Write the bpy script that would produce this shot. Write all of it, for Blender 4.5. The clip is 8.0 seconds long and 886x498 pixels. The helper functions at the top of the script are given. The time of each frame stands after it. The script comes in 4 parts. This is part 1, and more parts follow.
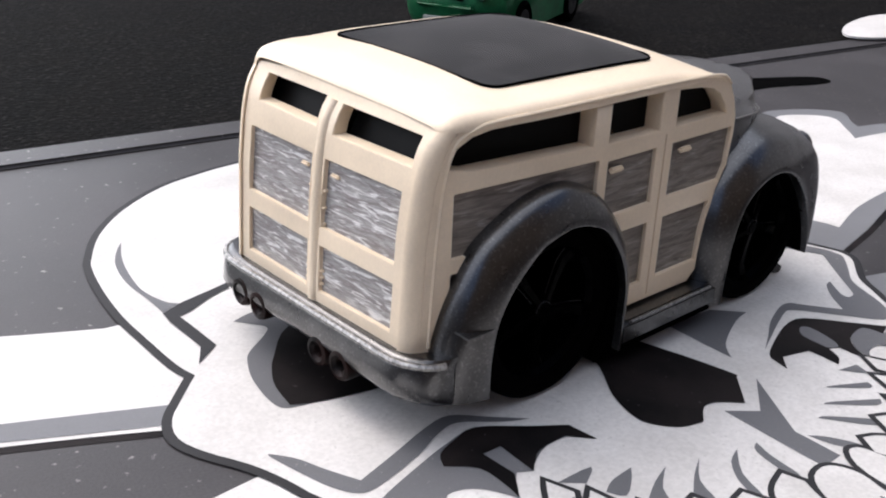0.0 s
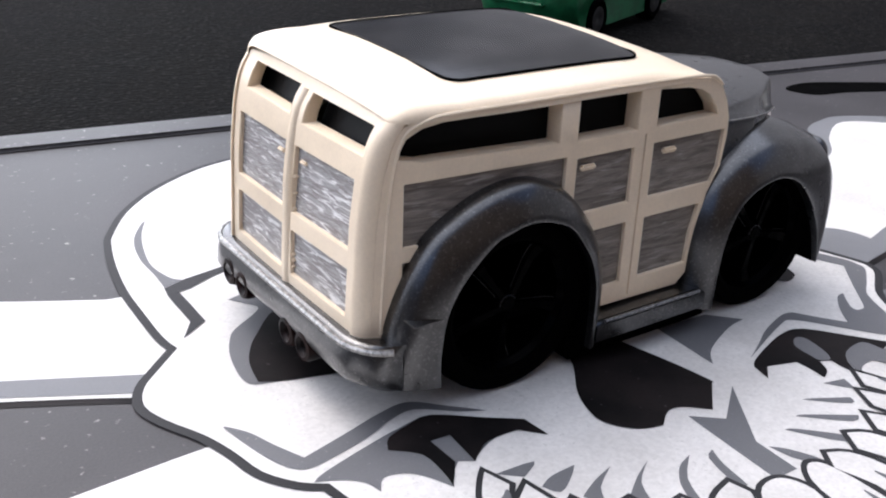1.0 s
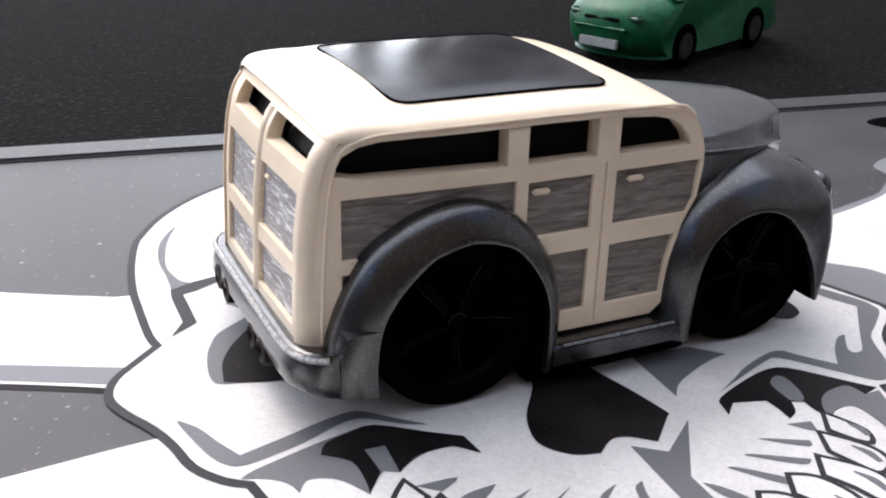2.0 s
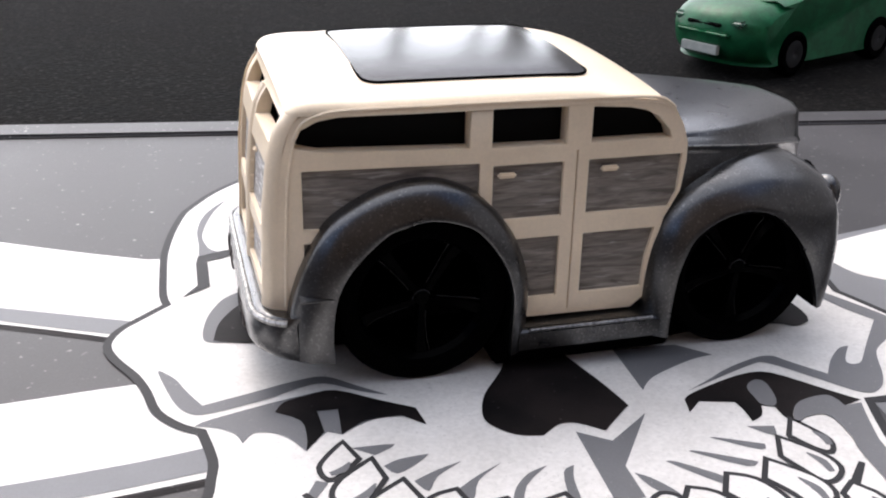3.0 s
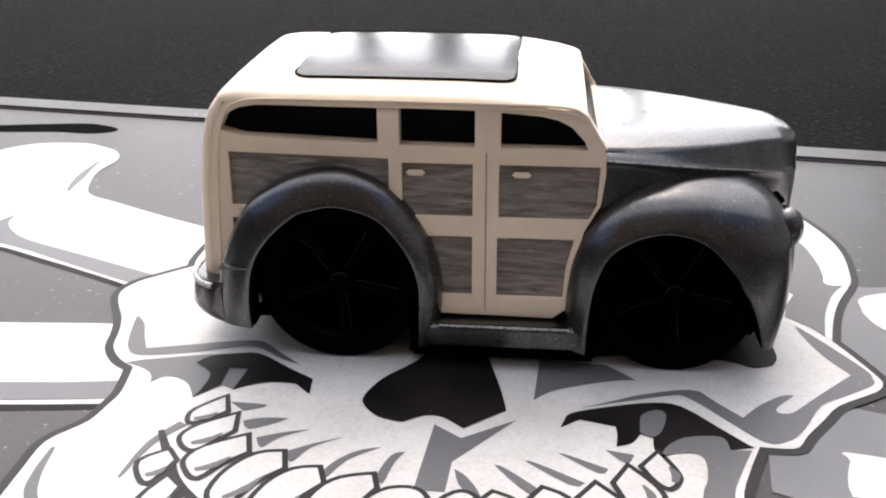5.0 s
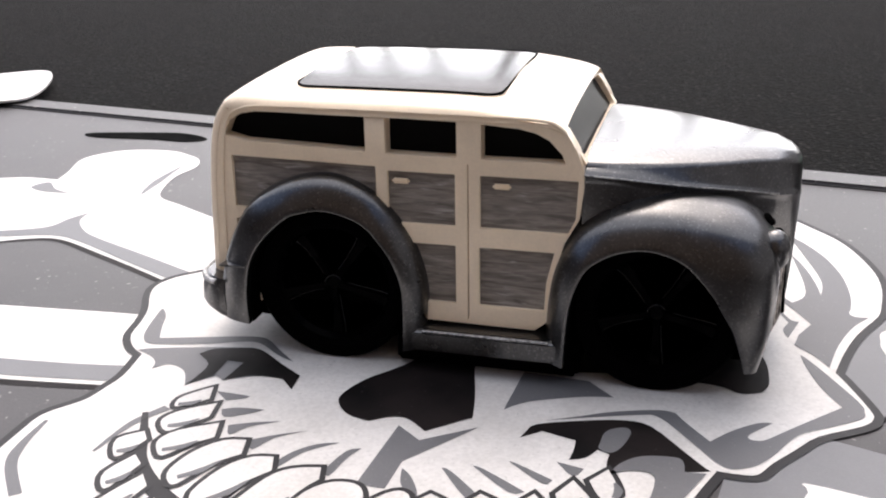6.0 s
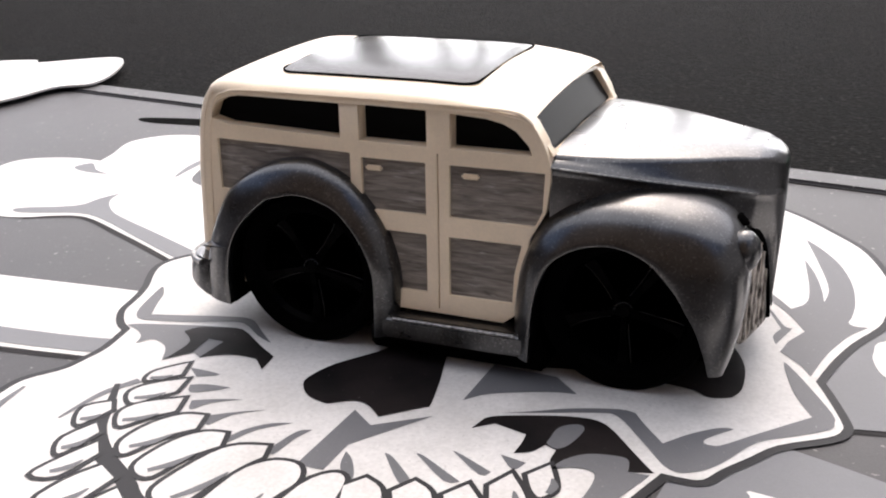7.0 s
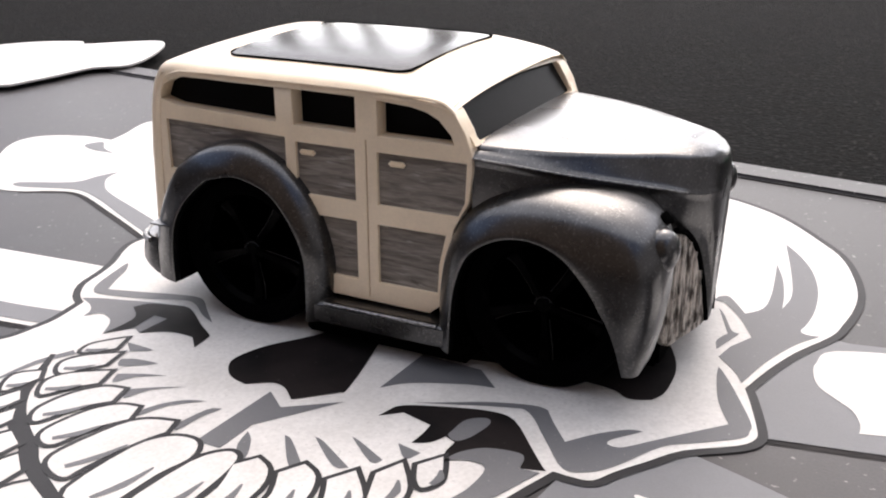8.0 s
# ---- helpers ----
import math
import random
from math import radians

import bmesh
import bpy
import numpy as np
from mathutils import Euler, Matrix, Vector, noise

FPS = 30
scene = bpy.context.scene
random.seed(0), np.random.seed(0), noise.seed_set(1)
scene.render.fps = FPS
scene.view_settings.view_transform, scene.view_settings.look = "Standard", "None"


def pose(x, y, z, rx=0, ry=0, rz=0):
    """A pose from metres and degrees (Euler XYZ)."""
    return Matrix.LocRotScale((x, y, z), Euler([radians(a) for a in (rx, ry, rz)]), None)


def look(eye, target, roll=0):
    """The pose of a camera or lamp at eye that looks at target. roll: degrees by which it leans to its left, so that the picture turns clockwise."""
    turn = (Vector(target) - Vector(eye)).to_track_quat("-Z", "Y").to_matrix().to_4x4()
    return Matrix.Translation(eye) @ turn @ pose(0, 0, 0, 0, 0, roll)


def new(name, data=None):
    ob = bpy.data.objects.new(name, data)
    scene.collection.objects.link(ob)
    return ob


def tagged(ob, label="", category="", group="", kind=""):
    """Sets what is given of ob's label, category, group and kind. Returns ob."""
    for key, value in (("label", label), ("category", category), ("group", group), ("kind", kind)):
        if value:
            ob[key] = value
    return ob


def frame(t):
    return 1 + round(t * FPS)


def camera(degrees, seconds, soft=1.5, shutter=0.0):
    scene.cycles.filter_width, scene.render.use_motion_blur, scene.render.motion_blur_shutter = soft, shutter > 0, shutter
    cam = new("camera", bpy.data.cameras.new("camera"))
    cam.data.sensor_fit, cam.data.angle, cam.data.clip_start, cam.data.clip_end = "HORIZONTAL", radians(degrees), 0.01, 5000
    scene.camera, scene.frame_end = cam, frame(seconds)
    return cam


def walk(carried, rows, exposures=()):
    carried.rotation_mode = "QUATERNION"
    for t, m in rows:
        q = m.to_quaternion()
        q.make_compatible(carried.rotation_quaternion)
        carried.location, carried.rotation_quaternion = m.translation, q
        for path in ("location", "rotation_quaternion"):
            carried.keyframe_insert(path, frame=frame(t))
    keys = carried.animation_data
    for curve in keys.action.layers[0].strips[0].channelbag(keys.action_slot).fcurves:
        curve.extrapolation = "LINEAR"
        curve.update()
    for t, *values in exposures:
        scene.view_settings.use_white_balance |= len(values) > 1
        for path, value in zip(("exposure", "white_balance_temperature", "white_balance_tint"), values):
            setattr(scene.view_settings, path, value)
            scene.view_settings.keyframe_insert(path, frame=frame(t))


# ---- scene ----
CM = 0.01  # all sizes below are in centimetres
cam = camera(46.9, 8.0, soft=2.0)
# eye and target in centimetres
PATH = [
    (0, (-8.442, -7.172, 5.487), (-7.198, -5.826, 4.687), 2.48),
    (0.1, (-8.366, -7.259, 5.496), (-7.136, -5.901, 4.694), 2.47),
    (0.2, (-8.295, -7.343, 5.506), (-7.079, -5.974, 4.701), 2.46),
    (0.3, (-8.221, -7.428, 5.515), (-7.025, -6.043, 4.710), 2.45),
    (0.4, (-8.138, -7.519, 5.524), (-6.962, -6.118, 4.718), 2.44),
    (0.5, (-8.040, -7.620, 5.532), (-6.883, -6.199, 4.729), 2.42),
    (0.6, (-7.921, -7.735, 5.538), (-6.780, -6.304, 4.732), 2.40),
    (0.7, (-7.787, -7.861, 5.542), (-6.658, -6.424, 4.729), 2.39),
    (0.8, (-7.643, -7.992, 5.546), (-6.535, -6.540, 4.731), 2.36),
    (0.9, (-7.497, -8.121, 5.552), (-6.412, -6.650, 4.740), 2.32),
    (1, (-7.356, -8.240, 5.562), (-6.300, -6.751, 4.745), 2.25),
    (1.1, (-7.223, -8.344, 5.579), (-6.194, -6.837, 4.762), 2.13),
    (1.2, (-7.095, -8.439, 5.600), (-6.087, -6.918, 4.782), 1.96),
    (1.3, (-6.964, -8.531, 5.624), (-5.981, -6.995, 4.804), 1.79),
    (1.4, (-6.827, -8.630, 5.646), (-5.863, -7.077, 4.834), 1.62),
    (1.5, (-6.676, -8.743, 5.664), (-5.738, -7.172, 4.858), 1.51),
    (1.6, (-6.509, -8.876, 5.677), (-5.597, -7.290, 4.870), 1.45),
    (1.7, (-6.331, -9.023, 5.688), (-5.443, -7.419, 4.887), 1.43),
    (1.8, (-6.144, -9.176, 5.696), (-5.283, -7.557, 4.899), 1.44),
    (1.9, (-5.955, -9.328, 5.703), (-5.123, -7.690, 4.913), 1.44),
    (2, (-5.768, -9.471, 5.708), (-4.964, -7.818, 4.919), 1.43),
    (2.1, (-5.586, -9.603, 5.709), (-4.808, -7.939, 4.919), 1.40),
    (2.2, (-5.408, -9.730, 5.706), (-4.659, -8.051, 4.918), 1.37),
    (3.3, (-3.340, -10.872, 5.570), (-2.947, -9.067, 4.805), 0.83),
    (3.4, (-3.105, -10.968, 5.574), (-2.749, -9.151, 4.819), 0.77),
    (3.5, (-2.857, -11.065, 5.585), (-2.537, -9.237, 4.840), 0.72),
    (3.6, (-2.588, -11.169, 5.605), (-2.282, -9.335, 4.867), 0.66),
    (3.7, (-2.303, -11.278, 5.633), (-2.026, -9.439, 4.898), 0.61),
    (3.8, (-2.014, -11.383, 5.661), (-1.778, -9.540, 4.921), 0.55),
    (3.9, (-1.734, -11.474, 5.684), (-1.545, -9.627, 4.939), 0.49),
    (4, (-1.476, -11.540, 5.695), (-1.333, -9.690, 4.949), 0.44),
    (4.1, (-1.246, -11.575, 5.691), (-1.133, -9.719, 4.956), 0.39),
    (4.2, (-1.035, -11.586, 5.677), (-0.958, -9.725, 4.947), 0.35),
    (4.3, (-0.834, -11.582, 5.657), (-0.786, -9.724, 4.917), 0.31),
    (4.4, (-0.638, -11.574, 5.636), (-0.615, -9.719, 4.888), 0.27),
    (4.5, (-0.437, -11.572, 5.618), (-0.445, -9.719, 4.866), 0.22),
    (4.6, (-0.232, -11.577, 5.603), (-0.278, -9.726, 4.847), 0.16),
    (4.7, (-0.026, -11.583, 5.589), (-0.108, -9.733, 4.834), 0.09),
    (5.8, (2.159, -11.591, 5.454), (1.736, -9.767, 4.750), -0.84),
    (5.9, (2.343, -11.577, 5.447), (1.888, -9.759, 4.748), -0.88),
    (6, (2.522, -11.560, 5.441), (2.035, -9.750, 4.744), -0.91),
    (6.1, (2.702, -11.541, 5.438), (2.184, -9.737, 4.746), -0.92),
    (6.2, (2.883, -11.520, 5.437), (2.335, -9.724, 4.750), -0.93),
    (6.3, (3.059, -11.497, 5.437), (2.501, -9.702, 4.753), -0.92),
    (6.4, (3.225, -11.468, 5.433), (2.648, -9.679, 4.750), -0.91),
    (6.5, (3.375, -11.432, 5.425), (2.778, -9.649, 4.743), -0.90),
    (6.6, (3.501, -11.390, 5.410), (2.889, -9.614, 4.723), -0.88),
    (6.7, (3.607, -11.342, 5.391), (2.983, -9.572, 4.700), -0.87),
    (6.8, (3.705, -11.289, 5.369), (3.067, -9.523, 4.678), -0.84),
    (6.9, (3.805, -11.227, 5.346), (3.150, -9.468, 4.656), -0.81),
    (7, (3.920, -11.156, 5.323), (3.243, -9.408, 4.626), -0.75),
    (7.1, (4.049, -11.068, 5.298), (3.359, -9.329, 4.590), -0.67),
    (7.2, (4.185, -10.963, 5.270), (3.489, -9.230, 4.556), -0.56),
    (7.3, (4.328, -10.855, 5.242), (3.624, -9.125, 4.527), -0.44),
    (7.4, (4.476, -10.753, 5.220), (3.758, -9.030, 4.501), -0.33),
    (7.5, (4.630, -10.670, 5.206), (3.898, -8.954, 4.485), -0.24),
    (7.6, (4.791, -10.610, 5.204), (4.048, -8.900, 4.481), -0.19),
    (7.7, (4.961, -10.566, 5.210), (4.203, -8.864, 4.484), -0.15),
    (7.8, (5.134, -10.531, 5.221), (4.356, -8.837, 4.496), -0.13),
    (7.9, (5.309, -10.498, 5.233), (4.509, -8.809, 4.519), -0.11),
    (8, (5.482, -10.460, 5.243), (4.656, -8.781, 4.536), -0.08),
]
def cm(p):
    return tuple(CM * c for c in p)


walk(cam, [(t, look(cm(eye), cm(target), roll)) for t, eye, target, roll in PATH],
     exposures=[(0.0, 0.6, 6050, 10), (1.0, 0.77, 5880, 10), (2.2, 0.81, 6000, 10), (3.5, 0.86, 6200, 10), (4.5, 0.85, 6300, 10), (6.0, 0.84, 6350, 11), (8.0, 0.8, 6430, 11)])

# ---- light ----
world = bpy.data.worlds.new("sky")
scene.world = world
world.use_nodes = True
wn = world.node_tree
sky = wn.nodes.new("ShaderNodeTexSky")
sky.sky_type = "NISHITA"
sky.sun_disc = False
sky.sun_elevation, sky.sun_rotation = radians(57), radians(-13)
sky.air_density, sky.dust_density, sky.ozone_density = 0.6, 5.0, 0.6
wn.nodes["Background"].inputs["Strength"].default_value = 0.15
wn.links.new(sky.outputs["Color"], wn.nodes["Background"].inputs["Color"])
sun = new("sun", bpy.data.lights.new("sun", "SUN"))
sun.data.energy, sun.data.angle, sun.data.color = 1.5, radians(124), (1.0, 0.96, 0.91)
sun.matrix_world = look((-0.225, 0.974, 1.54), (0, 0, 0))

# unseen area lamp, added to brighten the bonnet, wing tops and roof pane
north_fill = new("window_light", bpy.data.lights.new("window_light", "AREA"))
north_fill.data.shape, north_fill.data.size, north_fill.data.size_y = "RECTANGLE", 2.9, 0.8
north_fill.data.energy, north_fill.data.color = 10.5, (1.0, 0.98, 0.96)
north_fill.matrix_world = look((-0.68, 1.75, 0.42), (-0.68, 0, 0.42))


# ---- materials ----
def material(name, base, rough=0.5, metal=0.0, vary=0.15, scale=300.0, fine=2500.0, bump=0.1, spec=0.5, coat=0.0, stretch=(1, 1, 1), second=None, mix=(0.42, 0.6), depth=0.00005, fleck=None):
    """A surface with stains at one scale and grain at another, in object space (per metre)."""
    m = bpy.data.materials.new(name)
    m.use_nodes = True
    n, l = m.node_tree.nodes, m.node_tree.links
    b = n["Principled BSDF"]
    b.inputs["Roughness"].default_value, b.inputs["Metallic"].default_value = rough, metal
    b.inputs["Specular IOR Level"].default_value, b.inputs["Coat Weight"].default_value = spec, coat
    tc, mp = n.new("ShaderNodeTexCoord"), n.new("ShaderNodeMapping")
    mp.inputs["Scale"].default_value = stretch
    l.new(tc.outputs["Object"], mp.inputs["Vector"])
    big, small = n.new("ShaderNodeTexNoise"), n.new("ShaderNodeTexNoise")
    big.inputs["Scale"].default_value, small.inputs["Scale"].default_value = scale, fine
    big.inputs["Detail"].default_value = small.inputs["Detail"].default_value = 5
    for t in (big, small):
        l.new(mp.outputs["Vector"], t.inputs["Vector"])
    ramp = n.new("ShaderNodeValToRGB")
    ramp.color_ramp.elements[0].position, ramp.color_ramp.elements[1].position = mix
    other = second or tuple(c * (1 - vary) for c in base)
    ramp.color_ramp.elements[0].color, ramp.color_ramp.elements[1].color = (*other, 1), (*base, 1)
    l.new(big.outputs["Fac"], ramp.inputs["Fac"])
    mul = n.new("ShaderNodeMix")
    mul.data_type, mul.blend_type = "RGBA", "MULTIPLY"
    mul.inputs["Factor"].default_value = min(1.0, vary * 2)
    r2 = n.new("ShaderNodeValToRGB")
    r2.color_ramp.elements[0].position, r2.color_ramp.elements[1].position = 0.35, 0.65
    r2.color_ramp.elements[0].color = (0.6, 0.6, 0.6, 1)
    l.new(small.outputs["Fac"], r2.inputs["Fac"])
    l.new(ramp.outputs["Color"], mul.inputs["A"])
    l.new(r2.outputs["Color"], mul.inputs["B"])
    colour = mul.outputs["Result"]
    if fleck:
        tint, size, low, high = fleck
        dots = n.new("ShaderNodeTexNoise")
        dots.inputs["Scale"].default_value, dots.inputs["Detail"].default_value = size, 3
        l.new(mp.outputs["Vector"], dots.inputs["Vector"])
        cut = n.new("ShaderNodeMapRange")
        cut.inputs["From Min"].default_value, cut.inputs["From Max"].default_value = low, high
        l.new(dots.outputs["Fac"], cut.inputs["Value"])
        top = n.new("ShaderNodeMix")
        top.data_type = "RGBA"
        top.inputs["B"].default_value = (*tint, 1)
        l.new(cut.outputs["Result"], top.inputs["Factor"])
        l.new(colour, top.inputs["A"])
        colour = top.outputs["Result"]
    l.new(colour, b.inputs["Base Color"])
    rr = n.new("ShaderNodeMapRange")
    rr.inputs["To Min"].default_value, rr.inputs["To Max"].default_value = rough * 0.8, min(1.0, rough * 1.2)
    l.new(big.outputs["Fac"], rr.inputs["Value"])
    l.new(rr.outputs["Result"], b.inputs["Roughness"])
    bp = n.new("ShaderNodeBump")
    bp.inputs["Strength"].default_value, bp.inputs["Distance"].default_value = bump, depth
    l.new(small.outputs["Fac"], bp.inputs["Height"])
    l.new(bp.outputs["Normal"], b.inputs["Normal"])
    return m


CREAM = material("cream_plastic", (0.9, 0.755, 0.56), 0.36, vary=0.06, scale=180, fine=3000, bump=0.15, coat=0.15)
METAL = material("gunmetal_paint", (0.088, 0.0875, 0.088), 0.29, 0.95, vary=0.2, scale=350, fine=5000, bump=0.3, coat=0.85, fleck=((0.17, 0.168, 0.166), 3400, 0.56, 0.8))
METAL.node_tree.nodes["Principled BSDF"].inputs["Coat Roughness"].default_value = 0.2
# worn bare metal; on the running boards it stands for a highlight
BARE = material("bare_worn_lit_metal", (0.46, 0.45, 0.43), 0.38, 0.9, vary=0.3, scale=2200, fine=6000, bump=0.6, second=(0.2, 0.198, 0.195), mix=(0.38, 0.62))
PIPE = material("dark_pipe_plastic", (0.005, 0.004, 0.004), 0.4, vary=0.2, spec=0.1, second=(0.016, 0.007, 0.006))
WORN = material("worn_cast_metal", (0.74, 0.68, 0.61), 0.5, 0.35, vary=0.4, scale=1300, fine=4000, bump=0.8, stretch=(1, 1, 0.35), second=(0.09, 0.075, 0.06), mix=(0.4, 0.6), depth=0.0003)
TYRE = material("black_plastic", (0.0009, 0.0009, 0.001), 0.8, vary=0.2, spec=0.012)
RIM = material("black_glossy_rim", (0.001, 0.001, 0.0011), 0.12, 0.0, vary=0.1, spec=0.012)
# paler than the rim: colour for the modelled glints on spokes and hubs
GLINT = material("rim_glint", (0.03, 0.03, 0.031), 0.2, 0.4, spec=0.15, vary=0.4, scale=900, second=(0.02, 0.02, 0.02), mix=(0.45, 0.6))
GLASS = material("smoked_glass", (0.03, 0.029, 0.029), 0.19, vary=0.3, scale=160, fine=420, bump=0.16, spec=0.16, second=(0.018, 0.018, 0.018), depth=0.00006)
SCREEN = material("smoked_windscreen", (0.012, 0.0115, 0.0115), 0.3, vary=0.2, scale=110, bump=0.03, spec=0.03)
DARK = material("dark_window", (0.002, 0.002, 0.002), 0.4, vary=0.1, spec=0.08)
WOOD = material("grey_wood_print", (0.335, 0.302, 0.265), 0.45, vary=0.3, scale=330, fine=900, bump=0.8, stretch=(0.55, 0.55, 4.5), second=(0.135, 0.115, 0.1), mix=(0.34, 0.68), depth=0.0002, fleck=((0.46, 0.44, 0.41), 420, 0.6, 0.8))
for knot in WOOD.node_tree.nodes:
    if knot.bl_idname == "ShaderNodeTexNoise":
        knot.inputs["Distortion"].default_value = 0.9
# silvery rear print, its colour also raised for the light the rear gets
SILVER = material("silvery_lit_wood_print", (0.43, 0.42, 0.405), 0.4, vary=0.3, scale=480, fine=1200, bump=0.9, stretch=(0.55, 0.55, 4.0), second=(0.26, 0.23, 0.222), mix=(0.36, 0.64), depth=0.0002, fleck=((0.78, 0.77, 0.75), 560, 0.53, 0.66))
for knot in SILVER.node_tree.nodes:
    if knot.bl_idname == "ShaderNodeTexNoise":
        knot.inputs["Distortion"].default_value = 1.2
WHITE = material("white_print", (0.69, 0.675, 0.65), 0.42, vary=0.14, scale=85, fine=2200, bump=0.3, mix=(0.3, 0.62), spec=0.2, second=(0.56, 0.545, 0.52), fleck=((0.5, 0.49, 0.47), 2400, 0.61, 0.75))
GREY = material("grey_print", (0.14, 0.142, 0.149), 0.5, vary=0.08, scale=90, fine=4500, bump=0.25, spec=0.22, fleck=((0.3, 0.3, 0.3), 2600, 0.68, 0.8))
DUST = material("pale_dust", (0.24, 0.235, 0.225), 0.8, vary=0.2)
PALE = material("pale_grey_print", (0.175, 0.179, 0.188), 0.5, vary=0.08, scale=90, fine=4500, bump=0.25, spec=0.22)
LINE = material("charcoal_print", (0.028, 0.028, 0.03), 0.55, vary=0.1, scale=90, fine=4500, bump=0.2, spec=0.15)
BLACK = material("black_print", (0.006, 0.0055, 0.006), 0.5, vary=0.2, scale=90, fine=4500, bump=0.2, second=(0.016, 0.013, 0.013), spec=0.06, fleck=((0.1, 0.092, 0.092), 1300, 0.7, 0.8))
PANEL = material("dark_grey_panel", (0.05, 0.047, 0.0495), 0.42, spec=0.27, vary=0.3, scale=45, fine=3500, bump=0.4, fleck=((0.22, 0.21, 0.2), 900, 0.66, 0.75))
GROOVE = material("grey_groove", (0.02, 0.019, 0.02), 0.6, spec=0.2, vary=0.2, scale=60, fine=3500)
GROUND = material("black_rough_mat", (0.0062, 0.0058, 0.0056), 0.95, vary=0.35, spec=0.04, scale=60, fine=900, bump=1.0, second=(0.003, 0.0029, 0.003), depth=0.0006, fleck=((0.03, 0.028, 0.026), 800, 0.56, 0.75))
GREEN = material("green_enamel", (0.014, 0.13, 0.05), 0.36, vary=0.3, spec=0.25)
DISC = material("grey_wheel_disc", (0.05, 0.052, 0.054), 0.4, 0.5)
LAMP = material("clouded_headlamp", (0.05, 0.12, 0.08), 0.25)
PLATE = material("pale_plate", (0.45, 0.48, 0.45), 0.4)
# tones of the unseen walls and bars, set for what the metal mirrors
WALL = material("unseen_brown", (0.115, 0.082, 0.06), 0.9, vary=0.15, scale=3, fine=60, bump=0.4, depth=0.002)
DIM = material("unseen_pale", (0.5, 0.48, 0.465), 0.9, vary=0.15, scale=3, fine=60, bump=0.4, depth=0.002)


# ---- mesh tools (everything in centimetres) ----
def part(name, bm, mat, parent=None, label="", smooth=35, kind=""):
    bmesh.ops.recalc_face_normals(bm, faces=bm.faces)
    me = bpy.data.meshes.new(name)
    bmesh.ops.scale(bm, vec=(CM, CM, CM), verts=bm.verts)
    bm.to_mesh(me)
    bm.free()
    me.materials.append(mat)
    if smooth:
        me.shade_smooth()
        me.set_sharp_from_angle(angle=radians(smooth))
    ob = new(name, me)
    if parent is not None:
        ob.parent = parent
    return tagged(ob, label, kind=kind)


def thing(name, x, y, z, label, category, turn=0.0, group="", kind=""):
    ob = new(name)
    ob.empty_display_size = 0.01
    ob.matrix_world = pose(x * CM, y * CM, z * CM, 0, 0, turn)
    return tagged(ob, label, category, group, kind)


def spline(pts, n=6, closed=True):
    """A Catmull-Rom curve through the points."""
    p = [Vector(q) for q in pts]
    k, out = len(p), []
    for i in range(k if closed else k - 1):
        a, b, c, d = (p[(i + j) % k] if closed else p[min(max(i + j, 0), k - 1)] for j in (-1, 0, 1, 2))
        for s in range(n):
            t = s / n
            out.append(0.5 * (2 * b + (c - a) * t + (2 * a - 5 * b + 4 * c - d) * t * t + (3 * b - a - 3 * c + d) * t ** 3))
    if not closed:
        out.append(p[-1])
    return out


def filled(outline, holes=(), put=None):
    """A flat bmesh from an outline and holes, in 2D; put maps (a, b) to 3D."""
    bm = bmesh.new()
    for loop in (outline, *holes):
        vs = [bm.verts.new(put(*q) if put else (q[0], q[1], 0)) for q in loop]
        for a, b in zip(vs, vs[1:] + vs[:1]):
            bm.edges.new((a, b))
    bmesh.ops.triangle_fill(bm, use_beauty=True, use_dissolve=False, edges=bm.edges[:])
    return bm


def thicken(bm, vec, bevel=0.0):
    r = bmesh.ops.extrude_face_region(bm, geom=bm.faces[:])
    bmesh.ops.translate(bm, vec=vec, verts=[v for v in r["geom"] if isinstance(v, bmesh.types.BMVert)])
    bmesh.ops.recalc_face_normals(bm, faces=bm.faces)
    if bevel:
        edges = [e for e in bm.edges if len(e.link_faces) == 2 and e.calc_face_angle(0) > 0.9]
        bmesh.ops.bevel(bm, geom=edges, offset=bevel, segments=2, affect="EDGES", clamp_overlap=True)
    return bm


def box(x0, x1, y0, y1, z0, z1, bevel=0.03, seg=2):
    bm = bmesh.new()
    bmesh.ops.create_cube(bm, size=1)
    for v in bm.verts:
        v.co = ((x0 + x1) / 2 + v.co.x * (x1 - x0), (y0 + y1) / 2 + v.co.y * (y1 - y0), (z0 + z1) / 2 + v.co.z * (z1 - z0))
    if bevel:
        bmesh.ops.bevel(bm, geom=bm.edges[:], offset=bevel, segments=seg, affect="EDGES", clamp_overlap=True)
    return bm


def loft(rings, closed=True, caps=True):
    """Skin between rings of equally many points."""
    bm = bmesh.new()
    vs = [[bm.verts.new(p) for p in r] for r in rings]
    k = len(vs[0])
    for a, b in zip(vs, vs[1:]):
        for i in range(k if closed else k - 1):
            j = (i + 1) % k
            bm.faces.new((a[i], a[j], b[j], b[i]))
    if caps:
        bm.faces.new(vs[0])
        bm.faces.new(vs[-1])
    return bm


def tube(path, r, sides=8):
    rings = []
    for i, p in enumerate(path):
        d = (path[min(i + 1, len(path) - 1)] - path[max(i - 1, 0)]).normalized()
        a = d.cross(Vector((0.3, 0.2, 1))).normalized()
        b = d.cross(a)
        rings.append([p + r * (math.cos(t) * a + math.sin(t) * b) for t in (2 * math.pi * s / sides for s in range(sides))])
    return loft(rings)


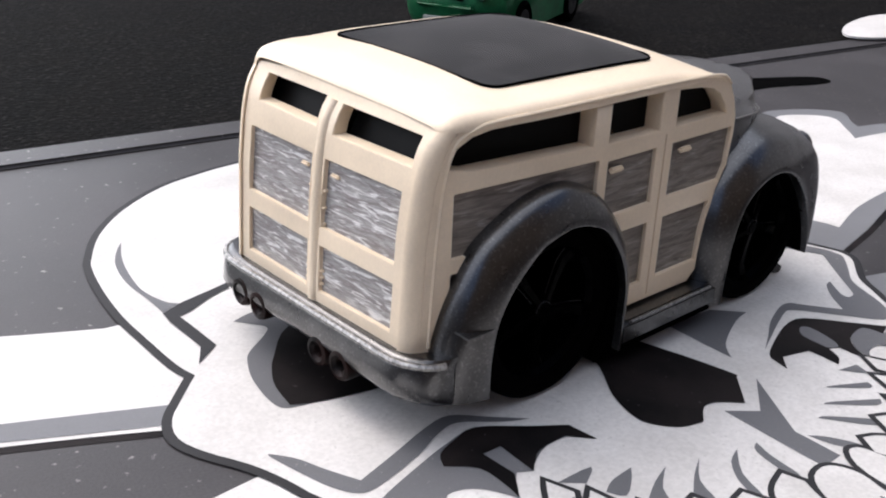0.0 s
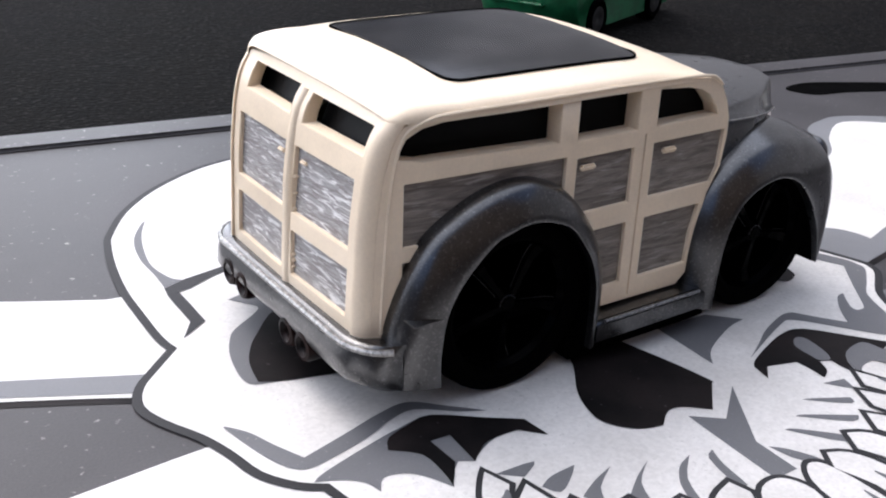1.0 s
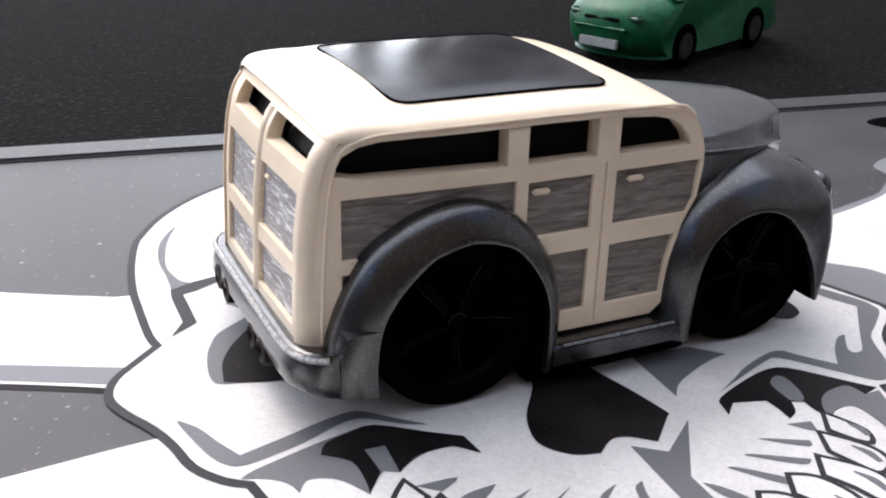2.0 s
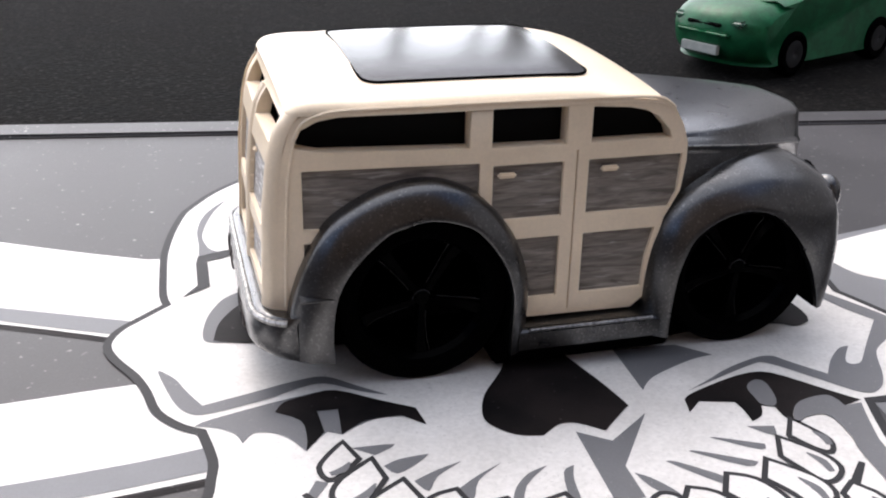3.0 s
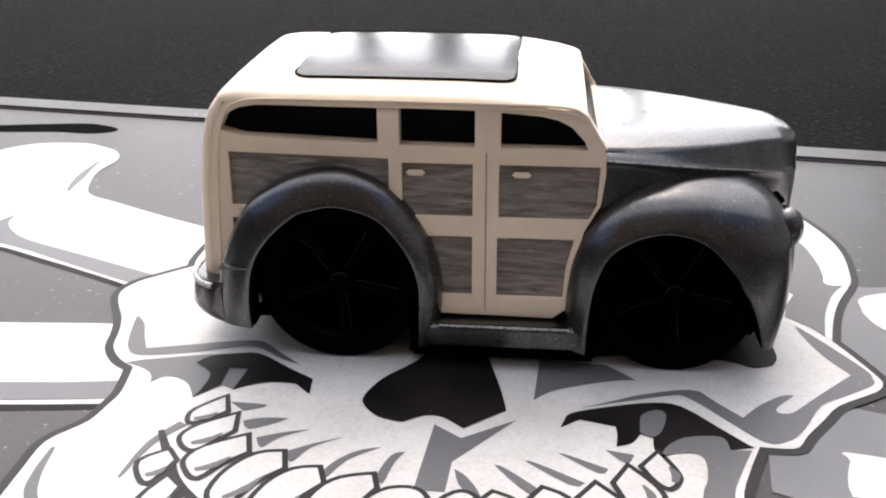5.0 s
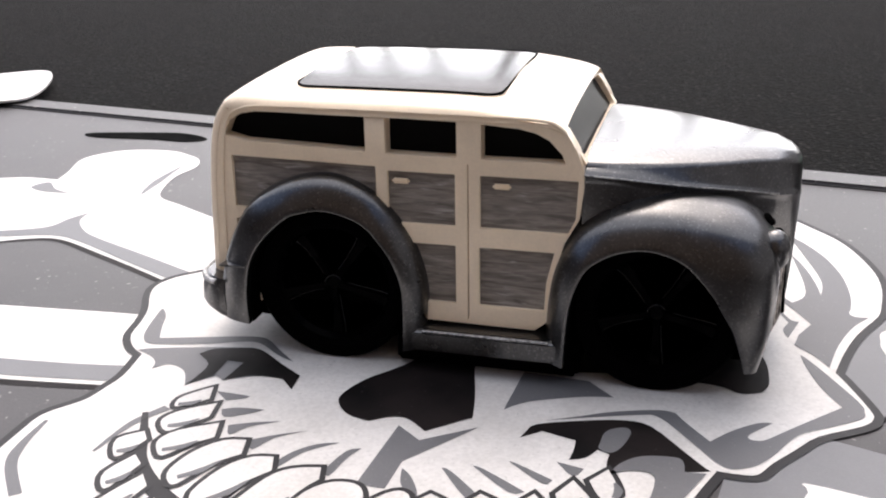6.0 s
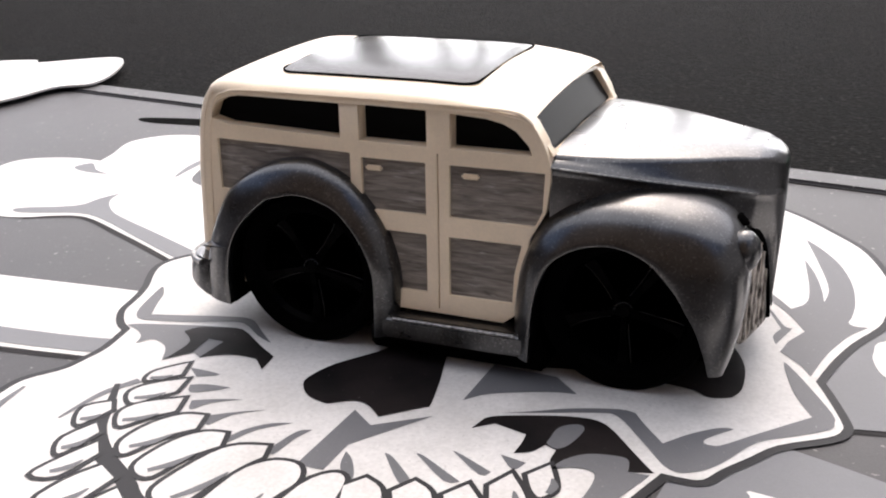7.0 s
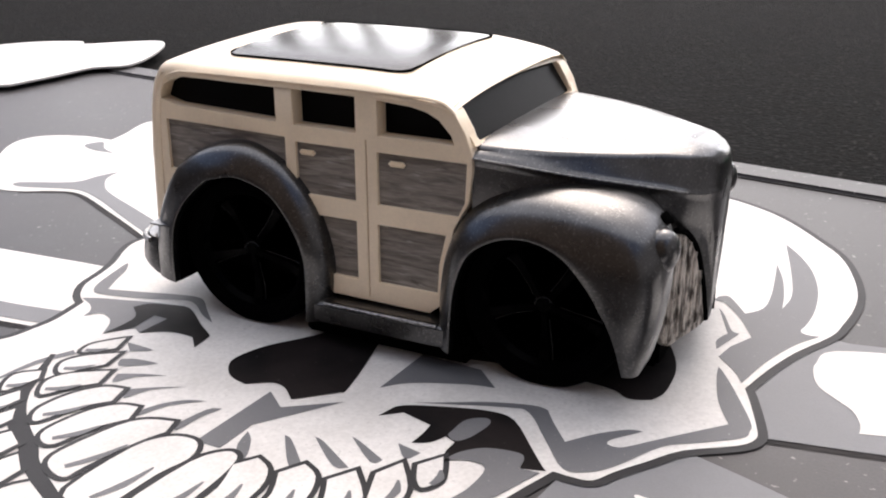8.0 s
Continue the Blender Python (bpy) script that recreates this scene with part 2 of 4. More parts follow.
def lathe(profile, n=40, x=0.0, y=0.0, z=0.0):
    """A turned shape about the y axis: profile of (y, radius), closed."""
    rings = [[(x + r * math.cos(t), y + h, z + r * math.sin(t)) for t in (2 * math.pi * s / n for s in range(n))] for h, r in profile]
    return loft(rings + [rings[0]], caps=False)


def curve(pts, n=4):
    """A closed outline: smooth through its points, sharp at those marked with a third value."""
    marks = [i for i, p in enumerate(pts) if len(p) > 2]
    flat = [p[:2] for p in pts]
    if not marks:
        return [tuple(p) for p in spline(flat, n)]
    out = []
    for i, j in zip(marks, marks[1:] + [marks[0] + len(pts)]):
        run = [flat[k % len(pts)] for k in range(i, j + 1)]
        out += [tuple(p) for p in (spline(run, n, False) if len(run) > 2 else run)][:-1]
    return out


# ---- setting: mat, panel, unseen added walls and bars ----
MAT_Z = -0.15  # top of the mat that the lid lies on
ground = part("ground", box(-300, 300, -300, 300, -3, MAT_Z, 0), GROUND, label="rough black matted surface with specks of dust", kind="structure", smooth=0)
tagged(ground, category="ground")
# out of view: added to block low side light and tone the reflections
for nm, b, paint in (("wall_east", (95, 105, -150, 160, MAT_Z, 82), DIM), ("wall_south", (-160, 95, -150, -140, MAT_Z, 200), WALL), ("wall_west", (-170, -160, -150, 60, MAT_Z, 48), WALL)):
    tagged(part(nm, box(*b, 0), paint, kind="structure", smooth=0), "unseen plain rough wall added to shape light and reflections", "wall")

# out of view too: added so that the pane mirrors no sky north-east
wall_n = part("wall_north", box(78, 105, 160, 172, MAT_Z, 92, 0), DIM, kind="structure", smooth=0)
tagged(wall_n, "unseen plain low wall added to darken the roof pane's reflection", "wall")
# unseen bars of random width, added to make streaks in the pane's reflection
railing = thing("railing", 0, 160, MAT_Z, "unseen dark upright bars added to mirror as streaks in the glass", "railing", kind="structure")
rng = random.Random(3)
gap_x = -210.0
while gap_x < 72:
    bar_w = rng.choice((1.5, 2.5, 4.0, 6.0))
    part("bar", box(gap_x, gap_x + bar_w, -1.5, 1.5, 0, 62, 0.3), WALL, railing, smooth=0)
    gap_x += bar_w + rng.uniform(5, 14)
part("top_rail", box(-212, 78, -2.5, 2.5, 62, 66, 0.5), WALL, railing, smooth=0)

TURN = -8.5
ORIGIN = (-0.4, -2.66)
panel = thing("case_lid", ORIGIN[0], ORIGIN[1], 0, "dark grey plastic case lid with a raised rim", "case lid", TURN)
part("lid_plate", box(-24, 24, -14, 10.46, MAT_Z, 0.0, 0.02), PANEL, panel)
part("groove", box(-24, 24, 10.44, 10.56, MAT_Z, -0.012, 0), GROOVE, panel, "shallow dark groove along the rim", smooth=0)
part("rim", box(-24, 24, 10.53, 11.3, MAT_Z, 0.06, 0.055, 3), PANEL, panel, "raised rounded rim with a dark groove")
for side in (-1, 1):
    dv, du, low = (-0.1, 0.95, -0.25) if side > 0 else (0.0, 0.0, -0.05)
    sl = spline([(side * (a + du), b + dv) for a, b in ((9.15, 9.5), (9.9, 9.75), (10.8, 9.52), (11.9, 9.1), (11.95, 8.9 + low), (11.4, 8.85 + low), (10.3, 9.1 + low), (9.45, 9.18 + low))], 5)
    part("slot", thicken(filled(sl), (0, 0, 0.012)), TYRE, panel, "black slotted opening")
tab = thing("paper_scrap", -0.2, 0, 0, "torn white paper scrap lying across the corner of the case lid", "paper")
scrap = curve([(-20.6, 9.4, 1), (-19.6, 11.9), (-18.2, 12.9), (-17.7, 12.6), (-16.9, 13.4), (-16.1, 14.0), (-15.4, 13.5), (-14.5, 11.9), (-14.1, 10.5), (-14.7, 9.8), (-14.75, 8.6), (-14.9, 7.2, 1), (-18.5, 4.6, 1)])
sheet = thicken(filled(scrap), (0, 0, 0.05))
bmesh.ops.translate(sheet, vec=(0, 0, 0.11), verts=sheet.verts)
part("sheet", sheet, WHITE, tab)

far_tab = thing("paper_scrap", ORIGIN[0], ORIGIN[1], 0, "small white paper scrap beyond the rim of the case lid", "paper", TURN)
part("sheet", thicken(filled(curve([(17.2, 11.3), (18.6, 12.4), (21.0, 13.0), (22.5, 12.0), (21.0, 11.0), (18.6, 10.6)])), (0, 0, 0.05)), WHITE, far_tab)
for v in far_tab.children[0].data.vertices:
    v.co.z += 0.11 * CM

# ---- printed artwork on the lid ----
art = thing("printed_emblem", ORIGIN[0], ORIGIN[1], 0, "black, grey and white skull and crossbones printed flat on the lid", "print", TURN)
both, left, right = (1, -1), (-1,), (1,)
STEP = 0.0045


def offset(line, w):
    """The closed outline moved outwards by w."""
    area = sum(a[0] * b[1] - b[0] * a[1] for a, b in zip(line, line[1:] + line[:1]))
    out = []
    for i, p in enumerate(line):
        d0 = (Vector(p) - Vector(line[i - 1])).normalized()
        d1 = (Vector(line[(i + 1) % len(line)]) - Vector(p)).normalized()
        o = Vector((d0.y + d1.y, -d0.x - d1.x)) * (1 if area > 0 else -1)
        o = o.normalized() if o.length > 1e-6 else Vector((d0.y, -d0.x))
        k = max(0.6, abs(o.dot(Vector((d1.y, -d1.x)))))
        out.append(tuple(Vector(p) + o * (w / k)))
    return out


def ink(name, pts, mat, level, n=4, sides=both, grow=0.0, label=""):
    """Flat printed shapes; side -1 mirrors the points to u < 0."""
    for s in sides:
        line = curve([(s * p[0], *p[1:]) for p in pts], n)
        bm = filled(offset(line, grow) if grow else line)
        bmesh.ops.translate(bm, vec=(0, 0, STEP * level), verts=bm.verts)
        part(name, bm, mat, art, label, smooth=0)


def stroke(name, pts, w0, w1, w2, mat, level, n=6, sides=both, sharp=False):
    """A printed line, of width w0 at its start, w1 in the middle and w2 at its end."""
    for s in sides:
        q = [(s * a, b) for a, b in pts]
        c = [Vector(p) for p in q] if sharp else spline(q, n, False)
        lft, rgt = [], []
        for i, p in enumerate(c):
            f = i / (len(c) - 1)
            w = (w0 + (w1 - w0) * f * 2 if f < 0.5 else w1 + (w2 - w1) * (f * 2 - 1)) / 2
            d0 = (p - c[max(i - 1, 0)])
            d1 = (c[min(i + 1, len(c) - 1)] - p)
            d = ((d0.normalized() if d0.length else Vector((0, 0))) + (d1.normalized() if d1.length else Vector((0, 0)))).normalized()
            o = Vector((-d.y, d.x)) * w
            lft.append(p + o)
            rgt.append(p - o)
        bm = bmesh.new()
        a = [bm.verts.new((*p, STEP * level)) for p in lft]
        b = [bm.verts.new((*p, STEP * level)) for p in rgt]
        for i in range(len(a) - 1):
            bm.faces.new((a[i], a[i + 1], b[i + 1], b[i]))
        part(name, bm, mat, art, "", smooth=0)


# upper crossbones: the two differ a little in their lower edge
TOP = [(4.2, 4.5), (4.76, 4.66), (5.75, 5.0), (6.8, 5.41), (7.41, 5.66), (7.74, 6.18), (7.98, 6.87), (8.01, 7.54), (8.3, 8.03), (8.7, 8.25), (9.3, 8.4), (10.2, 8.1), (10.6, 7.3), (10.2, 6.4), (10.0, 5.88, 1), (10.8, 5.75), (11.5, 5.2), (11.3, 4.4), (10.0, 3.2), (9.0, 2.65)]
LEFT_LOW = [(8.44, 2.77), (8.06, 3.06), (7.51, 3.25), (6.42, 2.94), (5.43, 2.62), (4.71, 2.36), (4.2, 2.15)]
RIGHT_LOW = [(8.44, 2.72), (8.0, 2.9), (7.4, 3.02), (6.5, 2.7), (5.65, 2.37), (4.67, 2.05), (4.2, 1.85)]
ink("bone", TOP + LEFT_LOW, WHITE, 2, sides=left)
RIGHT_TOP = [(a, b) if a < 7.6 else (a + 0.25 * min(1, (a - 7.4) / 0.6), b - 0.95 * max(0.0, min(1, (b - 5.9) / 2.2)), *m) for a, b, *m in TOP]
ink("bone", RIGHT_TOP + RIGHT_LOW, PALE, 2, sides=right)
for sides, low in ((left, LEFT_LOW), (right, RIGHT_LOW)):
    stroke("bone_line", [(a, b - 0.06) for a, b in low], 0.07, 0.1, 0.08, BLACK, 1, sides=sides)
ink("bone_shine", [(4.67, 4.35), (4.58, 3.94), (4.62, 3.68), (4.75, 3.4), (4.99, 3.21), (5.19, 3.06), (5.32, 2.83), (5.36, 2.63, 1), (6.4, 3.05), (7.8, 3.35), (9.5, 3.6), (10.7, 4.6), (10.6, 5.3), (9.5, 5.4, 1), (9.9, 5.9), (10.3, 6.6), (9.4, 7.1), (8.45, 6.5), (7.75, 5.75), (6.8, 5.25), (5.6, 4.8)], WHITE, 3, sides=right)
ink("bone_shade", [(8.93, 3.06), (8.16, 3.6), (8.1, 4.09), (8.0, 4.5, 1), (7.87, 4.11), (7.5, 3.76), (7.02, 3.52), (5.82, 3.16), (4.2, 2.66, 1), (4.2, 2.26, 1), (4.71, 2.44), (5.98, 2.87), (7.09, 3.25), (7.78, 3.33), (8.71, 2.9)], PALE, 3, sides=left)
ink("bone_shade", [(10.11, 5.32), (10.01, 5.68), (9.58, 5.38), (9.12, 5.25, 1), (9.7, 5.18)], PALE, 3, sides=left)
# lower crossbones
LOW = [(3.3, 1.5, 1), (4.5, 1.3), (5.6, 1.06), (9.5, 0.2, 1), (9.2, -1.75, 1), (6.5, -1.15), (4.6, -0.72), (3.3, -0.38, 1)]
ink("bone", LOW, WHITE, 2, sides=left)
ink("bone", LOW, PALE, 2, sides=right)
stroke("bone_line", [(9.2, -1.82), (6.5, -1.22), (4.6, -0.79), (3.5, -0.5)], 0.09, 0.1, 0.08, BLACK, 1)
ink("bone_shade", [(3.3, -0.28, 1), (3.3, 0.14, 1), (4.8, -0.28), (9.4, -1.2, 1), (9.2, -1.65, 1), (6.5, -1.06), (4.6, -0.63)], PALE, 3, sides=left)
ink("bone_shine", [(4.05, 0.3), (4.2, 0.45), (6.5, 0.2, 1), (6.5, -0.7, 1), (4.3, -0.32), (4.0, -0.25)], WHITE, 3, sides=right)
# cranium, cheeks and jaw
SKULL = [(0.0, 9.4), (1.5, 9.2), (2.33, 8.9), (2.9, 8.51), (3.49, 7.93), (3.9, 7.47), (4.2, 6.92), (4.45, 6.25), (4.55, 5.68), (4.56, 5.1), (4.53, 4.7), (4.32, 4.06), (4.2, 3.48), (4.13, 2.88, 1), (4.27, 2.63), (4.52, 2.12), (4.56, 1.93), (4.46, 1.73), (4.06, 1.35), (3.87, 1.0), (3.69, 0.66), (3.59, 0.42), (3.43, 0.36), (3.22, 0.34, 1), (3.1, -0.19), (3.05, -0.65), (3.15, -1.6), (3.2, -3.2, 1), (0.0, -3.6)]
SKULL += [(-3.3, -3.2, 1), (-3.57, -1.69), (-3.63, -1.33), (-3.6, -1.14), (-3.5, -0.95), (-3.42, -0.76), (-3.41, -0.48), (-3.42, -0.16), (-3.58, 0.36, 1), (-3.81, 0.48), (-4.06, 0.75), (-4.21, 1.14), (-4.39, 1.5), (-4.66, 1.88), (-4.8, 2.2), (-4.74, 2.53), (-4.53, 2.84), (-4.26, 3.2, 1), (-4.35, 3.5), (-4.44, 4.21), (-4.5, 4.81), (-4.5, 5.53), (-4.44, 6.23), (-4.35, 6.57), (-4.05, 7.26), (-3.51, 7.99), (-2.73, 8.64), (-2.02, 8.95), (-1.45, 9.12)]
ink("skull_outline", SKULL, LINE, 4, 3, right, grow=0.1)
ink("skull_field", SKULL, WHITE, 5, 3, right)
# crown cracks and shading
ink("crown_shade", [(-3.88, 6.87, 1), (-4.0, 6.66), (-4.13, 6.32), (-4.19, 5.97), (-4.19, 5.54), (-4.12, 5.09), (-4.08, 4.68, 1), (-3.83, 4.82, 1), (-3.97, 4.95), (-4.1, 5.37), (-4.09, 5.91), (-4.02, 6.4)], GREY, 6, sides=right)
ink("crack", [(-2.8, 5.22), (-3.39, 4.98), (-3.8, 4.83), (-4.09, 4.66), (-4.09, 4.42), (-4.0, 3.72), (-4.15, 3.38), (-3.84, 3.68), (-3.9, 4.16), (-3.95, 4.5), (-3.78, 4.57), (-3.47, 4.79), (-2.8, 5.12)], LINE, 7, 1, right)
ink("crown_shade", [(3.13, 7.51, 1), (3.44, 7.15), (3.77, 6.62), (4.03, 5.96), (4.17, 5.3), (4.2, 4.85), (4.19, 4.66), (4.27, 4.58), (4.43, 4.61, 1), (4.26, 4.25), (4.12, 3.62), (4.06, 2.97, 1), (3.91, 3.19), (3.63, 3.44, 1), (3.65, 3.76, 1), (3.77, 4.14, 1), (3.48, 4.58), (3.14, 4.96, 1), (3.0, 4.94, 1), (3.02, 5.1, 1), (3.14, 5.16), (3.48, 4.76, 1), (3.61, 5.04), (3.56, 5.51), (3.36, 6.33), (3.27, 6.65, 1), (3.51, 6.15), (3.7, 5.6), (3.81, 5.17, 1), (3.78, 5.66), (3.53, 6.45)], GREY, 6, sides=right)
ink("crack", [(3.15, 4.75, 1), (3.29, 4.57), (3.51, 4.2), (3.62, 4.16, 1), (3.54, 3.62, 1), (3.46, 3.84), (3.5, 4.09, 1)], GREY, 6, sides=right)
# eyes
ink("eye_shade", [(-3.47, 4.1, 1), (-3.14, 4.22), (-2.6, 4.15), (-2.6, 2.3), (-3.55, 2.14, 1), (-3.75, 2.19), (-3.81, 2.42), (-3.79, 2.83), (-3.71, 3.14), (-3.6, 3.36), (-3.31, 3.63), (-3.2, 3.79), (-3.31, 3.94)], GREY, 6, sides=right)
EYE = [(2.9, 2.06), (1.9, 1.95), (1.1, 1.75), (0.95, 2.3), (1.5, 3.3), (2.3, 3.8)]
ink("eye", [(3.0, 3.68), (3.41, 3.15), (3.56, 2.87), (3.65, 2.58), (3.67, 2.2, 1), (3.4, 2.12)] + EYE, BLACK, 7, sides=left)
ink("eye", [(2.88, 3.6), (3.2, 3.2), (3.37, 2.85), (3.45, 2.5), (3.47, 2.25), (3.42, 2.08, 1), (3.2, 1.97)] + EYE, BLACK, 7, sides=right)
stroke("bone_shade", [(-8.3, 7.45), (-8.18, 6.8), (-8.0, 6.1), (-7.86, 5.7)], 0.03, 0.16, 0.04, PALE, 3, sides=right)
# nose
ink("nose", [(-0.1, 2.2), (0.4, 1.2), (0.67, 0.47), (0.66, 0.38, 1), (0.33, -0.03, 1), (0.1, 0.12), (-0.05, 0.14), (-0.16, 0.08), (-0.3, -0.06, 1), (-0.56, -0.02), (-0.76, 0.14), (-0.84, 0.34), (-0.76, 0.75), (-0.5, 1.25)], BLACK, 7, sides=right)
ink("bridge_shade", [(0.93, 0.69, 1), (0.85, 1.6, 1), (1.6, 1.65, 1), (1.95, 1.38, 1), (1.65, 1.28), (1.13, 0.96)], GREY, 6, sides=right)
ink("nose_shade", [(0.03, -0.02), (0.35, -0.21), (0.82, 0.25), (0.36, -0.63), (0.41, -1.12), (0.12, -1.16)], GREY, 6, 1, right)
# cheek bones
ink("cheek_shade", [(-4.2, 1.55), (-4.1, 1.48), (-3.98, 1.34), (-3.85, 1.1), (-3.66, 0.8, 1), (-3.2, 1.0), (-2.76, 1.2), (-2.42, 1.28), (-2.08, 1.06), (-1.76, 0.84, 1), (-2.03, 0.93), (-2.41, 1.13), (-2.69, 1.06), (-3.01, 0.87), (-3.55, 0.65), (-3.76, 0.65), (-3.93, 0.85), (-4.1, 1.25)], GREY, 6, sides=right)
ink("cheek_shade", [(3.72, 3.2, 1), (3.8, 3.12), (4.03, 2.81), (4.41, 2.24), (4.47, 2.04), (4.45, 1.88), (4.16, 1.58), (3.87, 1.29), (3.67, 0.77), (3.5, 0.51), (3.27, 0.43), (2.89, 0.78), (2.51, 1.13), (2.26, 1.1), (1.4, 0.63, 1), (1.7, 0.84), (2.03, 1.08), (2.46, 1.29), (2.64, 1.29, 1), (2.79, 1.12), (3.07, 0.85, 1), (3.25, 1.15), (3.47, 1.4), (3.61, 1.45, 1), (3.43, 1.16), (3.42, 1.05), (3.51, 1.04), (3.6, 1.11), (3.86, 1.5), (4.25, 2.06, 1), (4.0, 2.45), (3.8, 2.93)], GREY, 6, sides=right)
# hollows under the cheeks
ink("cheek_hollow", [(1.28, 0.22, 1), (1.31, 0.47, 1), (1.42, 0.58), (1.8, 0.79), (2.16, 0.94), (2.45, 0.93), (2.85, 0.58), (3.08, 0.37), (3.17, 0.3, 1), (2.94, 0.2, 1), (2.9, 0.36), (2.8, 0.42), (2.5, 0.32), (2.33, 0.1), (2.29, -0.12, 1), (2.22, 0.05), (2.2, 0.24, 1), (2.07, 0.28, 1), (2.0, 0.1), (1.86, 0.0, 1), (1.85, 0.2), (1.82, 0.37, 1), (1.45, 0.42, 1)], BLACK, 6, 3, right)
ink("hollow_shine", [(2.06, 0.41), (2.06, 0.65), (2.2, 0.79), (2.3, 0.72), (2.28, 0.41), (2.2, 0.26), (2.08, 0.3)], GREY, 7, sides=right)
ink("jaw_shade", [(2.29, -0.12, 1), (2.33, 0.1), (2.5, 0.32), (2.8, 0.42), (2.9, 0.36), (2.94, 0.2, 1), (3.14, 0.24, 1), (3.03, -0.2), (2.97, -0.66), (3.06, -2.0, 1), (2.75, -2.0, 1), (2.69, -0.71), (2.73, -0.37), (2.71, -0.05), (2.62, 0.06), (2.42, 0.01)], GREY, 7, 3, right)
ink("cheek_hollow", [(-3.7, 0.42, 1), (-3.47, 0.36), (-3.29, 0.24), (-3.21, 0.07, 1), (-3.12, 0.24), (-2.93, 0.23), (-2.77, 0.12), (-2.6, -0.12, 1), (-2.52, 0.05), (-2.4, 0.2, 1), (-2.25, 0.14, 1), (-2.16, 0.24), (-1.9, 0.4), (-1.62, 0.42, 1), (-1.6, 0.62, 1), (-1.84, 0.73), (-2.31, 0.98), (-2.67, 0.9), (-3.01, 0.77), (-3.55, 0.53)], GREY, 6, 3, right)
ink("cheek_hollow", [(-2.92, 0.6, 1), (-2.84, 0.78), (-2.6, 0.9), (-2.31, 0.98), (-1.84, 0.73), (-1.5, 0.56, 1), (-1.42, 0.24, 1), (-1.66, 0.43, 1), (-2.0, 0.37), (-2.16, 0.24), (-2.26, 0.14, 1), (-2.29, 0.6, 1), (-2.5, 0.58, 1), (-2.43, 0.2, 1), (-2.52, 0.03, 1), (-2.6, -0.1, 1), (-2.6, 0.12), (-2.66, 0.42)], BLACK, 7, 3, right)
stroke("jaw_shade", [(-3.49, -1.31), (-3.38, -1.75), (-3.2, -2.1), (-2.75, -2.5)], 0.04, 0.12, 0.12, GREY, 6, sides=right)
stroke("jaw_shade", [(-2.46, -0.61), (-2.6, -1.02), (-2.6, -1.62)], 0.12, 0.09, 0.03, GREY, 6, sides=right)
# whisker shadows above the teeth
WHISKERS = [[(-2.18, -0.1), (-1.96, -0.24), (-1.76, -0.07)], [(-1.89, -0.42), (-1.77, -0.55), (-1.56, -0.39), (-1.45, -0.26), (-1.73, -0.32)], [(-1.63, -0.68), (-1.51, -0.84), (-1.41, -0.63), (-1.16, -0.41), (-1.41, -0.53)],
            [(-1.26, -0.85), (-1.13, -1.0), (-1.04, -0.72), (-0.79, -0.47), (-1.03, -0.64)], [(-0.78, -1.04), (-0.72, -1.18), (-0.62, -0.84), (-0.37, -0.55), (-0.57, -0.66), (-0.72, -0.86)], [(-0.28, -1.05), (-0.18, -1.13), (-0.17, -0.79), (-0.12, -0.57), (-0.24, -0.67)]]
WHISKERS += [[(0.41, -0.74), (0.54, -0.83), (0.7, -1.03), (0.78, -1.21), (0.65, -1.13), (0.5, -0.97)], [(0.76, -0.59), (0.88, -0.62), (1.29, -0.93), (1.2, -1.0), (1.04, -0.87)], [(1.03, -0.45), (1.14, -0.46), (1.64, -0.68), (1.5, -0.74)],
            [(1.32, -0.24), (1.43, -0.26), (1.82, -0.4), (1.74, -0.49)], [(1.76, -0.08), (2.04, -0.1), (1.98, -0.27)]]
for pts in WHISKERS:
    ink("whisker_shade", [(a, b, 1) if i in (0, len(pts) // 2 + (1 if len(pts) == 5 else 0)) else (a, b) for i, (a, b) in enumerate(pts)], GREY, 6, 3, right)


# teeth: two curved rows of long plates with angular tips
def tooth(k, pts, tip, root, sides=right):
    ink("tooth_outline", pts, LINE, 7 + 0.5 * (k % 2), 3, sides, grow=0.045)
    ink("tooth", pts, WHITE, 8, 3, sides, grow=-0.012)
    for s in sides:
        a, b = Vector((s * tip[0], tip[1])), Vector((s * root[0], root[1]))
        d = (b - a).normalized()
        o = Vector((-d.y, d.x)) * 0.1
        p, m, q = a + (b - a) * 0.4 + o, a + (b - a) * 0.7 + o, a + (b - a) * 0.96 + o * 0.3
        stroke("tooth_shade", [tuple(p), tuple(m), tuple(q)], 0.02, 0.09, 0.06, GREY, 9, 4, right)


TEETH = [([(2.4, -0.58), (2.47, -0.4), (2.38, -0.2), (2.26, -0.02, 1), (2.13, -0.29, 1), (2.27, -0.5)], (2.2, -0.15), (2.42, -0.52)),
         ([(2.25, -1.0), (2.36, -0.84), (2.28, -0.61), (2.0, -0.32, 1), (1.9, -0.62, 1), (2.0, -0.82), (2.12, -1.03)], (1.95, -0.45), (2.24, -0.95)),
         ([(2.02, -1.38), (2.13, -1.2), (2.05, -0.96), (1.73, -0.67, 1), (1.6, -0.95, 1), (1.76, -1.18), (1.88, -1.45)], (1.68, -0.8), (2.0, -1.36)),
         ([(1.56, -1.8), (1.68, -1.62), (1.66, -1.26), (1.5, -0.96), (1.27, -0.86, 1), (1.16, -1.12, 1), (1.34, -1.4), (1.44, -1.8)], (1.28, -0.98), (1.55, -1.72))]
